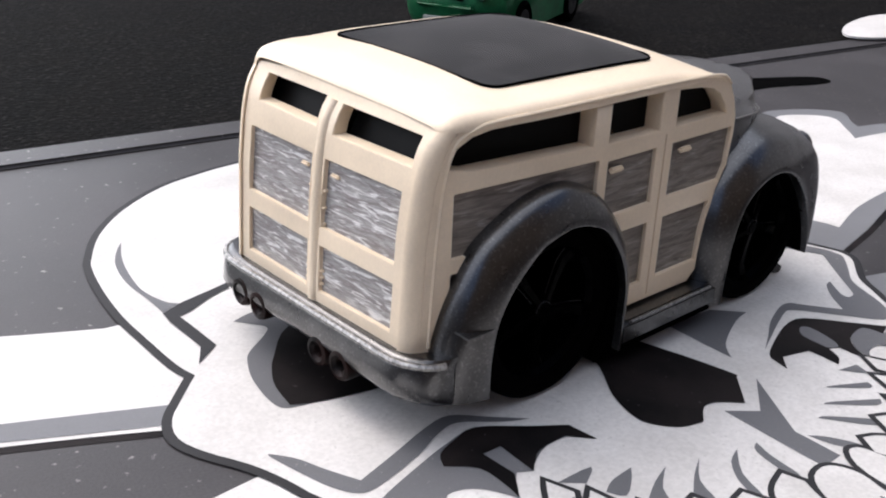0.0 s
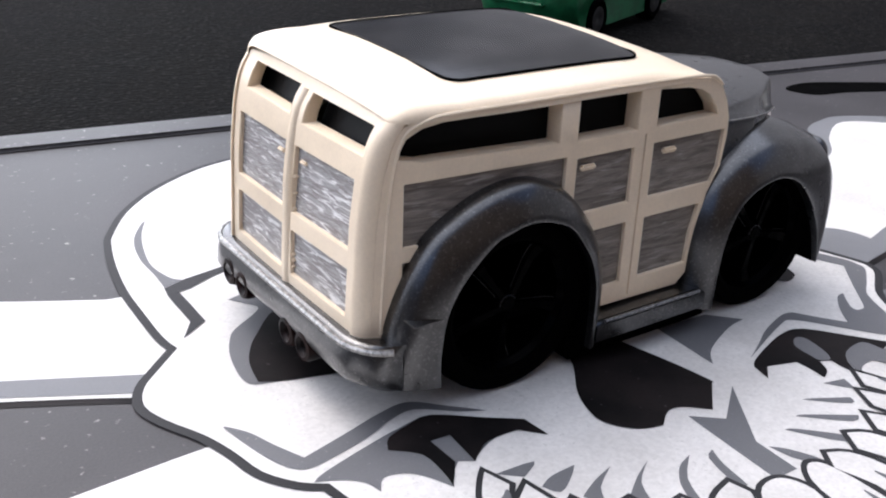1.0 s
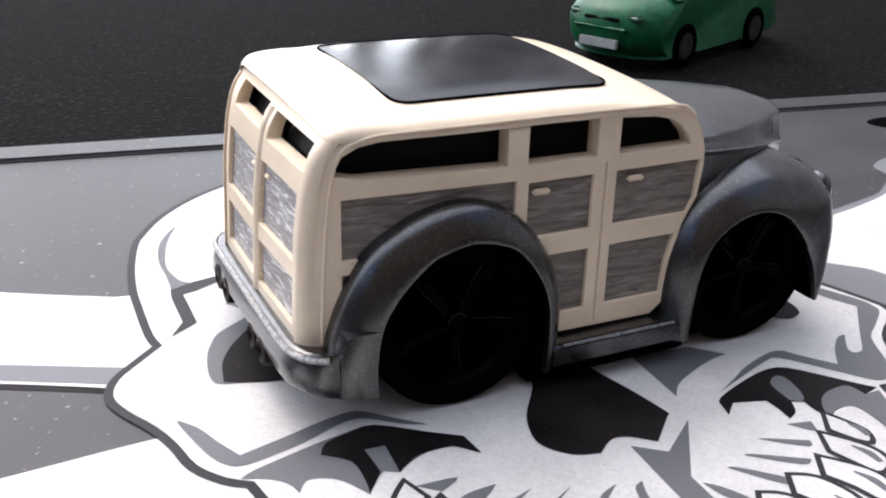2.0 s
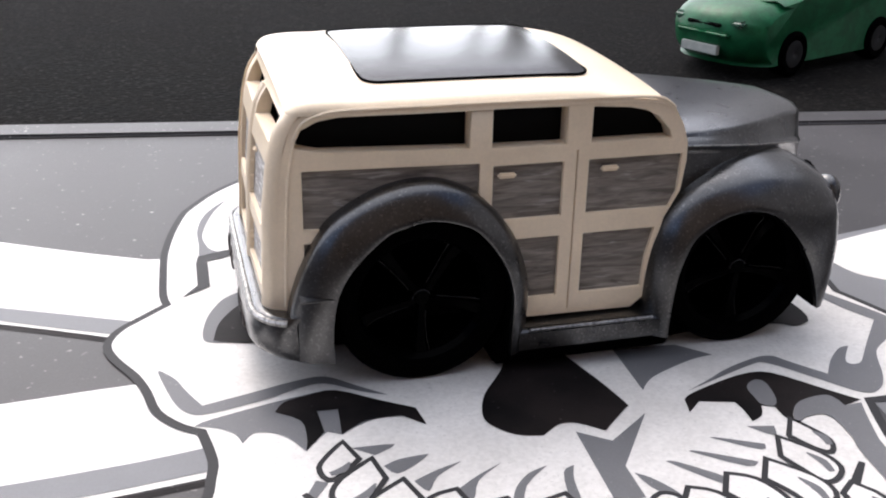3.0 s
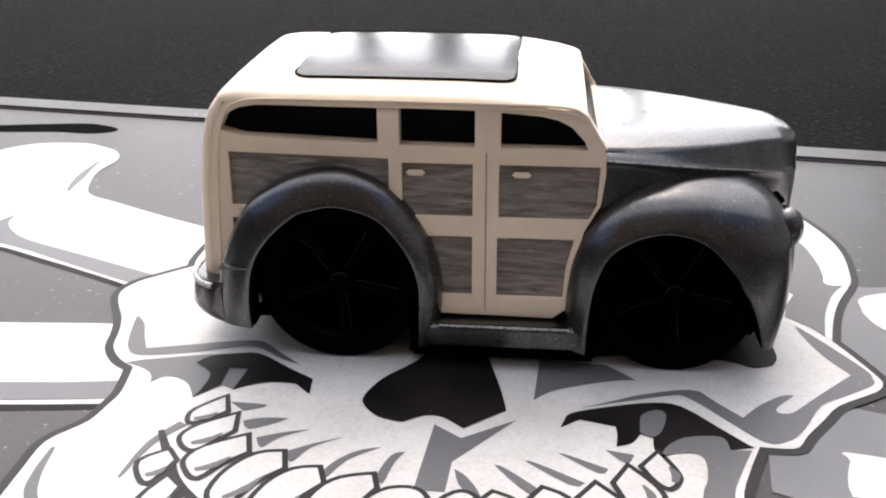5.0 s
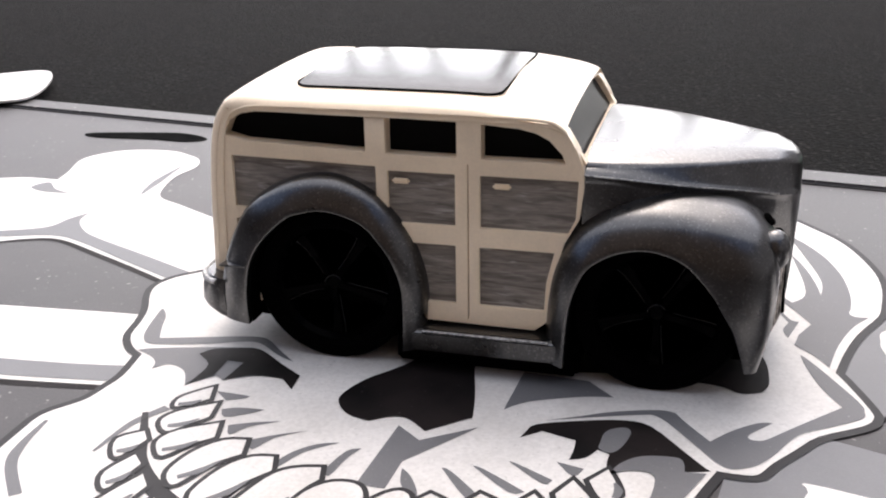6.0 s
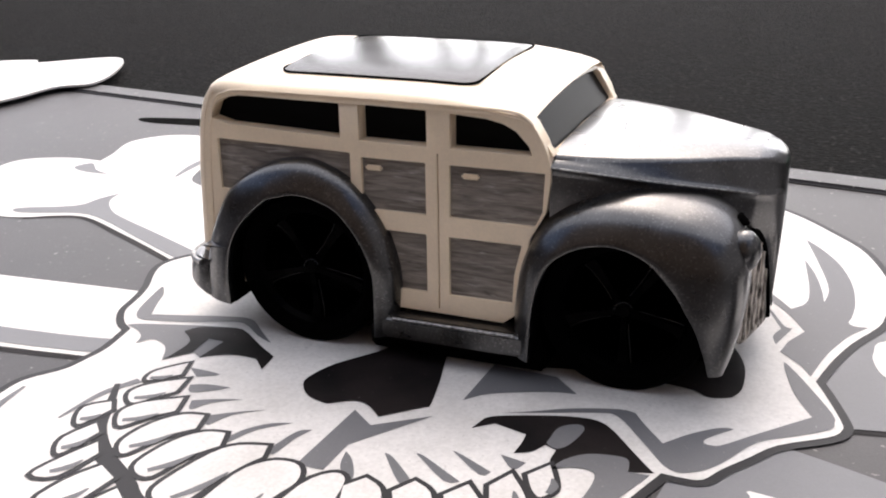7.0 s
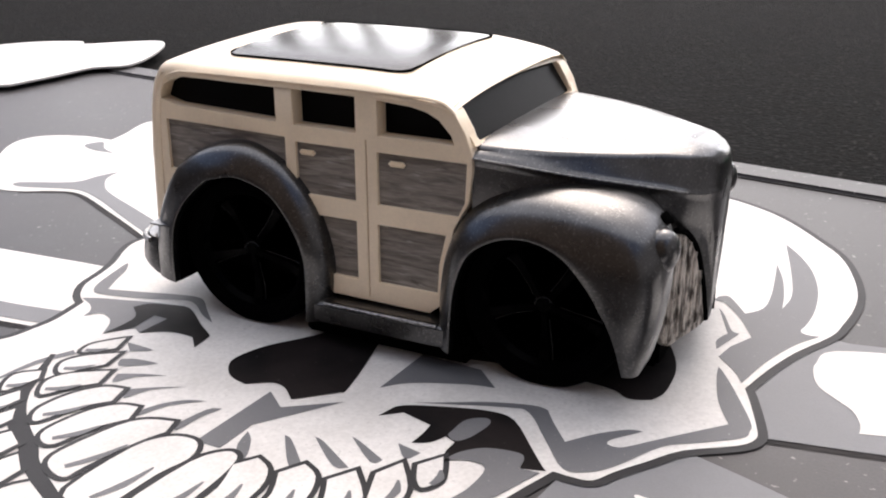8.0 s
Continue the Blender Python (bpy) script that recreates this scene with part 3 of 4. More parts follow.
TEETH += [([(1.1, -2.02), (1.25, -1.86), (1.22, -1.4), (1.06, -1.12), (0.84, -1.03, 1), (0.72, -1.26, 1), (0.88, -1.6), (0.93, -1.98)], (0.85, -1.15), (1.08, -1.95))]
for k, (pts, tip, root) in enumerate(TEETH):
    tooth(k, pts, tip, root, both)
MIDDLE = [([(-0.5, -2.3), (-0.72, -2.22), (-0.8, -2.0), (-0.73, -1.4), (-0.58, -1.15), (-0.31, -1.02, 1), (-0.22, -1.22, 1), (-0.3, -1.5), (-0.36, -2.07), (-0.36, -2.27)], (-0.36, -1.15), (-0.56, -2.2)),
          ([(0.05, -2.5), (-0.22, -2.38), (-0.29, -1.6), (-0.16, -1.26), (0.05, -1.15), (0.22, -1.2), (0.33, -1.42), (0.29, -1.76), (0.3, -2.4)], (0.08, -1.25), (0.06, -2.4)),
          ([(0.6, -2.35), (0.4, -2.3), (0.36, -1.45), (0.5, -1.13), (0.65, -1.11), (0.74, -1.25), (0.82, -1.6), (0.86, -2.2)], (0.6, -1.2), (0.66, -2.25))]
for k, (pts, tip, root) in enumerate(MIDDLE):
    tooth(k + 1, pts, tip, root)
stroke("tooth_gap", [(2.62, -0.78), (2.3, -1.22), (2.05, -1.58), (1.65, -1.9), (1.1, -2.15), (0.78, -2.33), (0.0, -2.6)], 0.06, 0.2, 0.14, LINE, 6.3)
ROW = [([(2.38, -1.6), (2.54, -1.34), (2.36, -1.1, 1), (2.22, -1.24, 1), (2.27, -1.6)], (2.3, -1.2), (2.4, -1.55)), ([(2.1, -2.1), (2.24, -1.88), (2.16, -1.5, 1), (1.98, -1.63, 1), (2.0, -2.08)], (2.06, -1.6), (2.12, -2.05)),
       ([(1.98, -2.5), (1.96, -2.15), (1.86, -1.76, 1), (1.68, -1.92, 1), (1.72, -2.4)], (1.78, -1.85), (1.88, -2.4)), ([(1.6, -2.8), (1.62, -2.4), (1.5, -2.05, 1), (1.22, -2.16, 1), (1.26, -2.8)], (1.36, -2.15), (1.45, -2.75)), ([(1.14, -3.0), (1.16, -2.6), (1.08, -2.26, 1), (0.8, -2.42, 1), (0.78, -3.0)], (0.95, -2.4), (0.98, -2.9)), ([(0.7, -3.15), (0.7, -2.7), (0.58, -2.48, 1), (0.1, -2.62, 1), (0.1, -3.15)], (0.4, -2.6), (0.42, -3.1))]
for k, (pts, tip, root) in enumerate(ROW):
    tooth(k, pts, tip, root, both)


# ---- the toy car ----
car = thing("toy_car", 0, 0.37, 0, "cream and gunmetal toy woody wagon standing on a printed lid", "toy car")
car.scale.z = 0.988
HW = 1.655


def steps(table, v):
    """Straight-line reading of a table of (value, result)."""
    for (a, p), (b, q) in zip(table, table[1:]):
        if v <= b:
            return p + (q - p) * max(0, v - a) / (b - a)
    return table[-1][1]


def rear_x(z):
    """The rear profile, upright below and rolling forward into the roof."""
    return steps([(0.6, -3.24), (0.9, -3.22), (2.0, -3.17), (2.5, -3.11), (2.75, -3.05), (2.88, -2.99), (3.0, -2.9)], z)


def roof_z(x, y):
    drop = steps([(-2.9, -0.2), (-2.86, -0.145), (-2.8, -0.1), (-2.7, -0.06), (-2.5, -0.025), (-2.25, -0.015), (-1.9, -0.005), (-1.5, 0), (-0.4, -0.004), (0.1, -0.014), (0.35, -0.032), (0.5, -0.06), (0.8, -0.13), (1.0, -0.2), (1.08, -0.25)], x)
    bow = steps([(-2.9, 0.25), (-2.6, 0.7), (-2.2, 1.0), (0.6, 1.0), (1.08, 0.6)], x)
    return 3.275 + drop + 0.026 * y - bow * (0.02 * y * y + 0.012 * y ** 4)


rings = []
for x in [-2.9, -2.89, -2.87, -2.84, -2.8, -2.74, -2.66, -2.55, -2.4, -2.2, -1.95, -1.65, -1.2, -0.7, -0.2, 0.2, 0.5, 0.8, 0.95, 1.02, 1.08]:
    c = 0.13
    k = min(max((-2.9 + c - x) / c, 0), 1)
    w = HW + 0.008 - c + c * math.sqrt(1 - k * k)
    rail = steps([(0.5, 2.98), (0.85, 2.965), (1.0, 2.93), (1.08, 2.88)], x)
    sides = []
    for e in (-1, 1):
        half = [(e * w * t, roof_z(x, e * w * t)) for t in (0, 0.15, 0.3, 0.45, 0.6, 0.7, 0.78, 0.84, 0.89)]
        y0, z0 = half[-1]
        half += [(y0 + (e * w - y0) * math.sin(a), rail + (z0 - rail) * math.cos(a)) for a in (math.pi / 2 * q / 7 for q in range(1, 8))]
        sides.append([(x, y, z) for y, z in half])
    rings.append(sides[0][::-1] + sides[1][1:])
part("roof", loft(rings, closed=False, caps=False), CREAM, car, "cream plastic roof with rounded edges", smooth=60)
for s in (-1, 1):
    line = [Vector((x, s * (HW - 0.004), z)) for x, z in ((1.1, 2.89), (1.02, 2.96), (0.9, 3.01), (0.5, 3.035), (-0.7, 3.05), (-1.8, 3.05), (-2.4, 3.03), (-2.6, 2.99), (-2.74, 2.92), (-2.82, 2.8), (-2.87, 2.6), (-2.92, 2.2), (-2.96, 1.5), (-2.98, 0.95))]
    part("drip_rail", tube(spline(line, 4, False), 0.02, 6), CREAM, car)
# tinted roof pane
bm = bmesh.new()
grid, PANE_EDGE = [], []
along = [-2.1 + d for d in (0, 0.01, 0.03, 0.07, 0.12, 0.18)] + [-1.6 + 0.25 * k for k in range(7)] + [0.32 - d for d in (0.3, 0.18, 0.12, 0.07, 0.03, 0.01, 0)]
for x in along:
    d = min(x + 2.1, 0.32 - x, 0.18)
    hw = 1.21 - (0.18 - math.sqrt(max(0, 0.18 ** 2 - (0.18 - d) ** 2)))
    PANE_EDGE.append((x, hw))
    grid.append([bm.verts.new((x, hw * (2 * j / 16 - 1), roof_z(x, hw * (2 * j / 16 - 1)) + 0.016)) for j in range(17)])
for a, b in zip(grid, grid[1:]):
    for j in range(16):
        bm.faces.new((a[j], b[j], b[j + 1], a[j + 1]))
thicken(bm, (0, 0, -0.05))
part("roof_pane", bm, GLASS, car, "smoked glossy roof window", smooth=60)
loop = [Vector((x, y, roof_z(x, y) + 0.014)) for x, y in [(x, -h) for x, h in PANE_EDGE] + [(x, h) for x, h in PANE_EDGE[::-1]]]
part("pane_seal", tube(loop + loop[:1], 0.014, 6), TYRE, car, "thin black seal", smooth=50)

ARCH = [(-1.58 + 1.0 * math.cos(a), 0.95 + 1.0 * math.sin(a)) for a in (math.radians(199.3 - 218.6 * k / 20) for k in range(21))]
SIDE = [(rear_x(0.62) + 0.13, 0.62)] + ARCH + [(0.8, 0.6), (0.98, 0.75), (1.0, 1.2), (1.1, 1.65), (1.26, 1.95), (1.3, 2.3), (1.29, 2.5), (1.22, 2.7), (1.1, 2.9), (1.0, 2.98), (0.5, 3.02), (-2.4, 3.02), (-2.72, 3.0), (rear_x(2.95) + 0.135, 2.95), (rear_x(2.88) + 0.13, 2.88)]
SIDE += [(rear_x(z) + 0.13, z) for z in (2.8, 2.5, 2.0, 1.4)]
CURVE = [(-1.58 + 1.1 * math.cos(a), 0.95 + 1.1 * math.sin(a)) for a in (math.radians(129 - 70 * k / 8) for k in range(9))]
WINDOWS = [[(-2.86, 2.66), (-2.6, 2.61), (-1.11, 2.58), (-1.11, 2.975), (-2.1, 2.975), (-2.42, 2.965), (-2.62, 2.925), (-2.77, 2.84)], [(-0.88, 2.57), (-0.08, 2.56), (-0.08, 2.965), (-0.88, 2.98)], [(0.19, 2.56), (1.1, 2.56), (1.06, 2.66), (0.92, 2.81), (0.78, 2.88), (0.6, 2.92), (0.19, 2.95)]]
PANELS = [[(-2.78, 1.8), *CURVE, (-1.0, 1.9), (-1.0, 2.42), (-2.78, 2.42)], [(-2.78, 0.75), (-2.7, 0.75), (-2.68, 1.2), (-2.52, 1.65), (-2.78, 1.65)], [(-0.86, 1.78), (-0.1, 1.78), (-0.1, 2.38), (-0.86, 2.38)],
          [(0.18, 1.78), (1.14, 1.78), (1.22, 1.95), (1.24, 2.38), (0.18, 2.38)], [(-0.44, 0.85), (-0.1, 0.85), (-0.1, 1.55), (-0.62, 1.55), (-0.5, 1.25), (-0.45, 1.05)], [(0.17, 0.85), (0.9, 0.85), (0.92, 1.2), (1.0, 1.55), (0.17, 1.55)]]


def grown(pts, g):
    cx, cz = sum(p[0] for p in pts) / len(pts), sum(p[1] for p in pts) / len(pts)
    return [(a + (g if a > cx else -g), b + (g if b > cz else -g)) for a, b in pts]


for s in (-1, 1):
    wall = filled(SIDE, WINDOWS + PANELS + [[(0.04, 0.66), (0.052, 0.66), (0.052, 2.5), (0.04, 2.5)]], lambda a, b: (a, s * HW, b))
    part("side_frame", thicken(wall, (0, -s * 0.24, 0), 0.03), CREAM, car, "cream moulded frame with door posts and rails", smooth=40)
    for w in WINDOWS:
        part("side_window", thicken(filled(grown(w, 0.04), put=lambda a, b: (a, s * (HW - 0.2), b)), (0, -s * 0.05, 0)), DARK, car, "black side window")
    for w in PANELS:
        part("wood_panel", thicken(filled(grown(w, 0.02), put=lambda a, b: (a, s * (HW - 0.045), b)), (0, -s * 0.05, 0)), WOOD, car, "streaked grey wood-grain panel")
    part("seam_backing", box(0.0, 0.09, s * HW - s * 0.05, s * HW - s * 0.12, 0.65, 2.52, 0), CREAM, car, smooth=0)
    for hx in (-0.71, 0.42):
        part("door_handle", box(hx - 0.1, hx + 0.1, s * HW - 0.045 if s > 0 else -HW - 0.02, s * HW + 0.02 if s > 0 else -HW + 0.045, 2.24, 2.3, 0.02), CREAM, car, "small pale door handle")

# rear face
def lean(y, z):
    return (rear_x(z) + 0.02 * (y / 1.3) ** 2, y, z)


def fine(pts, d=0.07):
    """The same outline with long edges divided."""
    out = []
    for (a, b), (p, q) in zip(pts, pts[1:] + pts[:1]):
        n = max(1, int(math.hypot(p - a, q - b) / d)) if abs(q - b) > 0.05 else 1
        out += [(a + (p - a) * k / n, b + (q - b) * k / n) for k in range(n)]
    return out


REAR = [(-1.52, 0.9), (1.52, 0.9), (1.52, 3.04), (0.8, 3.085), (-0.8, 3.05), (-1.52, 3.0)]
RW = [[(-0.18, 2.66), (-1.42, 2.66), (-1.4, 2.92), (-0.18, 2.94)], [(0.13, 2.69), (1.26, 2.7), (1.24, 2.96), (0.13, 2.96)]]
RP = [[(s * 0.12, z0), (s * 1.35, z0), (s * 1.35, z1), (s * 0.12, z1)] for s in (-1, 1) for z0, z1 in ((1.06, 1.54), (1.74, 2.42))]
wall = filled(fine(REAR), [fine(h) for h in RW + RP] + [[(-0.008, 0.93), (0.008, 0.93), (0.008, 2.62), (-0.008, 2.62)]], lean)
part("rear_frame", thicken(wall, (0.16, 0, 0), 0.022), CREAM, car, "cream moulded rear doors with a centre post", smooth=40)
for w in RW:
    part("rear_window", thicken(filled(grown(w, 0.03), put=lambda a, b: (lean(a, b)[0] + 0.22, a, b)), (0.05, 0, 0)), DARK, car, "black rear window")
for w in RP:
    part("wood_panel", thicken(filled(grown(w, 0.03), put=lambda a, b: (lean(a, b)[0] + 0.045, a, b)), (0.05, 0, 0)), SILVER, car, "streaked silvery wood-grain panel, lightened for the better-lit rear")
part("seam_backing", box(-3.08, -2.99, -0.03, 0.03, 0.92, 2.6, 0), CREAM, car, smooth=0)
for s in (-1, 1):
    part("door_handle", box(rear_x(2.3) + 0.01, rear_x(2.3) + 0.06, min(s * 0.2, s * 0.34), max(s * 0.2, s * 0.34), 2.26, 2.3, 0.015), CREAM, car, "small pale door handle")
    for k in range(6):
        z = 1.12 + 0.07 * k + (0.42 if k > 2 else 0) + (0.1 * (k - 3) if k > 3 else 0)
        part("hinge", box(rear_x(z) + 0.015, rear_x(z) + 0.06, min(s * 0.1, s * 0.155), max(s * 0.1, s * 0.155), z, z + 0.03, 0.008), CREAM, car)
ridge = [Vector((rear_x(0.93 + 0.1 * k) + 0.05, 0, 0.93 + 0.1 * k)) for k in range(21)]
part("centre_post", tube(ridge, 0.08, 14), CREAM, car, "rounded cream centre post", smooth=60)
for s in (-1, 1):
    posts = []
    for z in [0.62 + 0.12 * k for k in range(19)] + [2.86, 2.9, 2.94, 2.985]:
        x0, c = rear_x(z), 0.13
        arc = [(x0 + c - c * math.sin(a), s * (HW - c + c * math.cos(a)), z) for a in (math.pi / 2 * k / 8 for k in range(9))]
        posts.append(arc + [(x0 + 0.15, s * (HW - c), z), (x0 + 0.15, s * (HW - 0.14), z)])
    part("corner_post", loft(posts), CREAM, car, smooth=50)

def tuck(ob):
    """Narrows the body towards the rear."""
    for v in ob.data.vertices:
        v.co.y *= 1 - 0.12 * (max(0.0, -1.4 - v.co.x / CM) / 1.75) ** 2


for ob in car.children:
    if ob.name.split(".")[0] in ("roof", "drip_rail", "side_frame", "side_window", "wood_panel", "rear_frame", "rear_window", "hinge", "door_handle", "corner_post", "roof_pane", "pane_seal"):
        tuck(ob)

# windscreen
def screen(a, b):
    return (1.31 - 0.3 * b, a, 2.55 + 0.45 * b)


ws = [Vector((min(1.44, max(-1.44, p.x)), max(0.04, p.y))) for p in spline([(-1.4, 0.05), (-1.41, 0.74), (-1.28, 0.86), (0, 0.96), (1.28, 0.86), (1.41, 0.74), (1.4, 0.05), (0, 0.05)], 4)]
part("screen_frame", thicken(filled([(-1.58, 0), (1.58, 0), (1.54, 0.9), (1.25, 1.0), (0, 1.08), (-1.25, 1.0), (-1.54, 0.9)], [[tuple(p) for p in ws]], screen), (-0.14, 0, -0.03), 0.02), CREAM, car, "cream windscreen surround")
part("windscreen", thicken(filled([(p[0] * 1.02, p[1]) for p in ws], put=lambda a, b: tuple(c - d for c, d in zip(screen(a, b), (0.06, 0, 0.01)))), (-0.04, 0, 0)), SCREEN, car, "dark smoked windscreen")

# bonnet
NOSE = [(1.28, 1.46, 2.6, 2.55, 2.44), (1.6, 1.41, 2.62, 2.54, 2.41), (2.0, 1.29, 2.62, 2.525, 2.35), (2.4, 1.12, 2.6, 2.51, 2.28), (2.75, 0.91, 2.58, 2.49, 2.21), (3.05, 0.7, 2.55, 2.475, 2.14), (3.27, 0.57, 2.52, 2.455, 2.09), (3.31, 0.53, 2.51, 2.45, 2.08), (3.45, 0.37, 2.46, 2.41, 2.04), (3.53, 0.24, 2.41, 2.36, 2.02), (3.575, 0.1, 2.33, 2.29, 2.0)]
rings = []
for x, w, zc, ze, zk in NOSE:
    if x < 3.3:
        low = [(w + 0.12, z) for z in (1.6, 1.65, 1.7, 1.78)]
    else:
        low = [(min(a, w + 0.1), z) for a, z in ((0.06, 0.42), (0.15, 0.8), (0.3, 1.25), (0.6, 1.62))]
    half = low + [(w + 0.14, (1.7 + zk) / 2), (w + 0.13, zk - 0.1), (w + 0.13, zk - 0.03), (w + 0.165, zk), (w + 0.13, zk + 0.03), (w + 0.1, zk + 0.06), (w + 0.045, ze - 0.05), (w + 0.025, ze - 0.012), (w - 0.015, ze + 0.004), (w * 0.7, (ze + zc) / 2 + 0.02), (w * 0.3, zc)]
    slope = 0.016 if x > 3.2 else 0.0
    half = [(y, z, x - slope * max(0.0, 2.2 - z) ** 2) for y, z in half]
    rings.append([(q, -y, z) for y, z, q in half] + [(q, y, z) for y, z, q in half[::-1]])
part("bonnet", loft(rings), METAL, car, "tapered gunmetal bonnet with a side crease", smooth=50)
for s in (-1, 1):
    crease = [Vector((x, s * (w + 0.162), zk + 0.004)) for x, w, zc, ze, zk in NOSE[:8]]
    part("worn_edge", tube(crease, 0.012, 6), BARE, car, "bright worn crease line")

# wings and running boards
RO = [(-0.46, 0.3), (-0.42, 0.8), (-0.45, 1.19), (-0.63, 1.66), (-0.97, 2.07), (-1.29, 2.25), (-1.58, 2.305), (-1.91, 2.26), (-2.23, 2.13), (-2.58, 1.865), (-2.84, 1.39), (-2.98, 0.9), (-3.0, 0.45)]
RI = [(-0.67, 0.3), (-0.66, 0.8), (-0.68, 1.1), (-0.8, 1.42), (-1.05, 1.75), (-1.3, 1.88), (-1.58, 1.93), (-1.83, 1.88), (-2.02, 1.8), (-2.33, 1.5), (-2.5, 1.19), (-2.56, 0.8), (-2.55, 0.45)]
FO = [(0.9, 0.3), (0.92, 0.95), (1.0, 1.42), (1.2, 1.81), (1.55, 2.06), (2.05, 2.15), (2.6, 2.08), (3.01, 1.93), (3.23, 1.7), (3.3, 1.36), (3.28, 0.88), (3.2, 0.42)]
FI = [(1.16, 0.3), (1.2, 0.95), (1.3, 1.33), (1.44, 1.54), (1.72, 1.7), (2.05, 1.74), (2.38, 1.62), (2.66, 1.33), (2.79, 1.12), (2.9, 0.93), (3.0, 0.66), (3.06, 0.43)]


def wing(outer, inner, y_in, y_out, s, round_front=0.0, cut=0.0, hump=0.0):
    """A bulging wing between two arcs; hump lifts its top towards the body."""
    o, i = spline(outer, 5, False), spline(inner, 5, False)
    rr = []
    for k, (a, b) in enumerate(zip(o, i)):
        f = k / (len(o) - 1)
        yo = y_out - round_front * max(0, (f - 0.6) / 0.4) ** 2
        d = b - a
        n = -d.normalized()
        h = hump * math.sin(math.pi * f) ** 0.6
        yi = y_in + cut * max(0, (f - 0.55) / 0.45) ** 0.7
        prof = [(0.0, h, 0.0), (0.0, h * 0.95, 0.3), (0.0, h * 0.62, 0.52), (0.01, h * 0.25, 0.64), (0.045, 0.0, 0.73), (0.12, 0.0, 0.8), (0.25, 0.0, 0.862), (0.42, 0.0, 0.915), (0.6, 0.0, 0.955), (0.8, 0.0, 0.987), (0.95, 0.0, 1.005), (0.99, 0.0, 1.002), (1.0, 0.0, 0.985), (0.99, 0.0, 0.0)]
        rr.append([(a.x + d.x * t + n.x * q, s * (yi + (yo - yi) * w), a.y + d.y * t + n.y * q) for t, q, w in prof])
    return loft(rr)


for s in (-1, 1):
    part("rear_wing", wing(RO, RI, 1.1, 1.9, s), METAL, car, "rounded gunmetal rear wing", smooth=50)
    part("front_wing", wing(FO, FI, 0.75, 1.92, s, 0.05, 0.72, 0.12), METAL, car, "swept gunmetal front wing", smooth=50)
    part("running_board", box(-0.62, 1.14, min(s * 1.5, s * 1.875), max(s * 1.5, s * 1.875), 0.3, 0.575, 0.05, 3), METAL, car, "gunmetal running board with a bright highlight along its edge")
    # the board's edge highlight, put in as a bright strip
    part("worn_edge", tube([Vector((-0.45 + 0.11 * k, s * 1.858, 0.556)) for k in range(14)], 0.022, 6), BARE, car, "bright metal strip imitating the edge highlight")
    part("wing_joint", box(-2.88, -2.52, min(s * 1.6, s * 1.903), max(s * 1.6, s * 1.903), 1.163, 1.183, 0.006), METAL, car)
    bm = bmesh.new()
    bmesh.ops.create_uvsphere(bm, u_segments=20, v_segments=12, radius=1.0)
    for v in bm.verts:
        v.co = (3.27 + 0.17 * v.co.x, s * 1.4 + 0.19 * v.co.y, 1.68 + 0.23 * v.co.z)
    part("headlamp", bm, METAL, car, "worn gunmetal headlamp on the wing")

for s in (-1, 1):
    for inner_arc, cx in ((RI, -1.58), (FI, 2.12)):
        c = [Vector((cx + (p.x - cx) * 0.985, 0.6 + (p.y - 0.6) * 0.99)) for p in spline(inner_arc, 4, False)]
        c2 = [Vector((cx + (p.x - cx) * 1.03, 0.6 + (p.y - 0.6) * 1.03)) for p in c]
        ring = [*c, *c2[::-1]]
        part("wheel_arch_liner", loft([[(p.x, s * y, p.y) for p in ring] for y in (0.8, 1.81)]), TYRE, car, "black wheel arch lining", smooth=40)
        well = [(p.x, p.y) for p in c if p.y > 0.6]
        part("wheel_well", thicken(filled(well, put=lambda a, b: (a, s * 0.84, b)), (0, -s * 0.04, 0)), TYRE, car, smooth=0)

# rear bumper with four exhaust pipes
rings, rim = [], []
for y in [-1.78, -1.77, -1.74, -1.68, -1.6, -1.5, -1.4, -1.28, -0.6, 0, 0.6, 1.28, 1.4, 1.5, 1.6, 1.68, 1.74, 1.77, 1.78]:
    e = max(0, abs(y) - 1.28) / 0.5
    x0, dz = -3.36 + 0.4 * (1 - math.sqrt(max(0, 1 - e * e))), 0.05 * (1 - abs(y) / 1.78)
    rings.append([(-2.9, y, 0.46), (x0 + 0.12, y, 0.46 + dz), (x0 + 0.02, y, 0.53 + dz), (x0 - 0.02, y, 0.6 + dz), (x0 - 0.01, y, 0.74), (x0 + 0.012, y, 0.84), (x0 + 0.045, y, 0.91), (x0 + 0.1, y, 0.945), (x0 + 0.18, y, 0.93), (-2.9, y, 0.9)])
    rim.append(Vector((x0 + 0.012, y, 0.9)))
part("rear_bumper", loft(rings), METAL, car, "thick gunmetal rear bumper with a worn edge", smooth=50)
part("worn_edge", tube([q + Vector((0.02, 0, -0.005)) for q in rim[1:-1]], 0.036, 8), BARE, car, "speckled worn edge")
for y, lift in ((1.1, 0.1), (0.76, 0.07), (-0.3, 0.0), (-0.66, 0.0)):
    pipe = part("exhaust_pipe", lathe([(0.0, 0.07), (-0.03, 0.11), (-0.02, 0.15), (0.02, 0.165), (0.4, 0.165), (0.4, 0.0), (0.06, 0.04)], n=24), PIPE, car, "dark exhaust pipe end")
    for v in pipe.data.vertices:
        a, b, c = v.co / CM
        v.co = Vector((-3.36 + b, y + a, 0.52 + lift + c)) * CM

bm = bmesh.new()
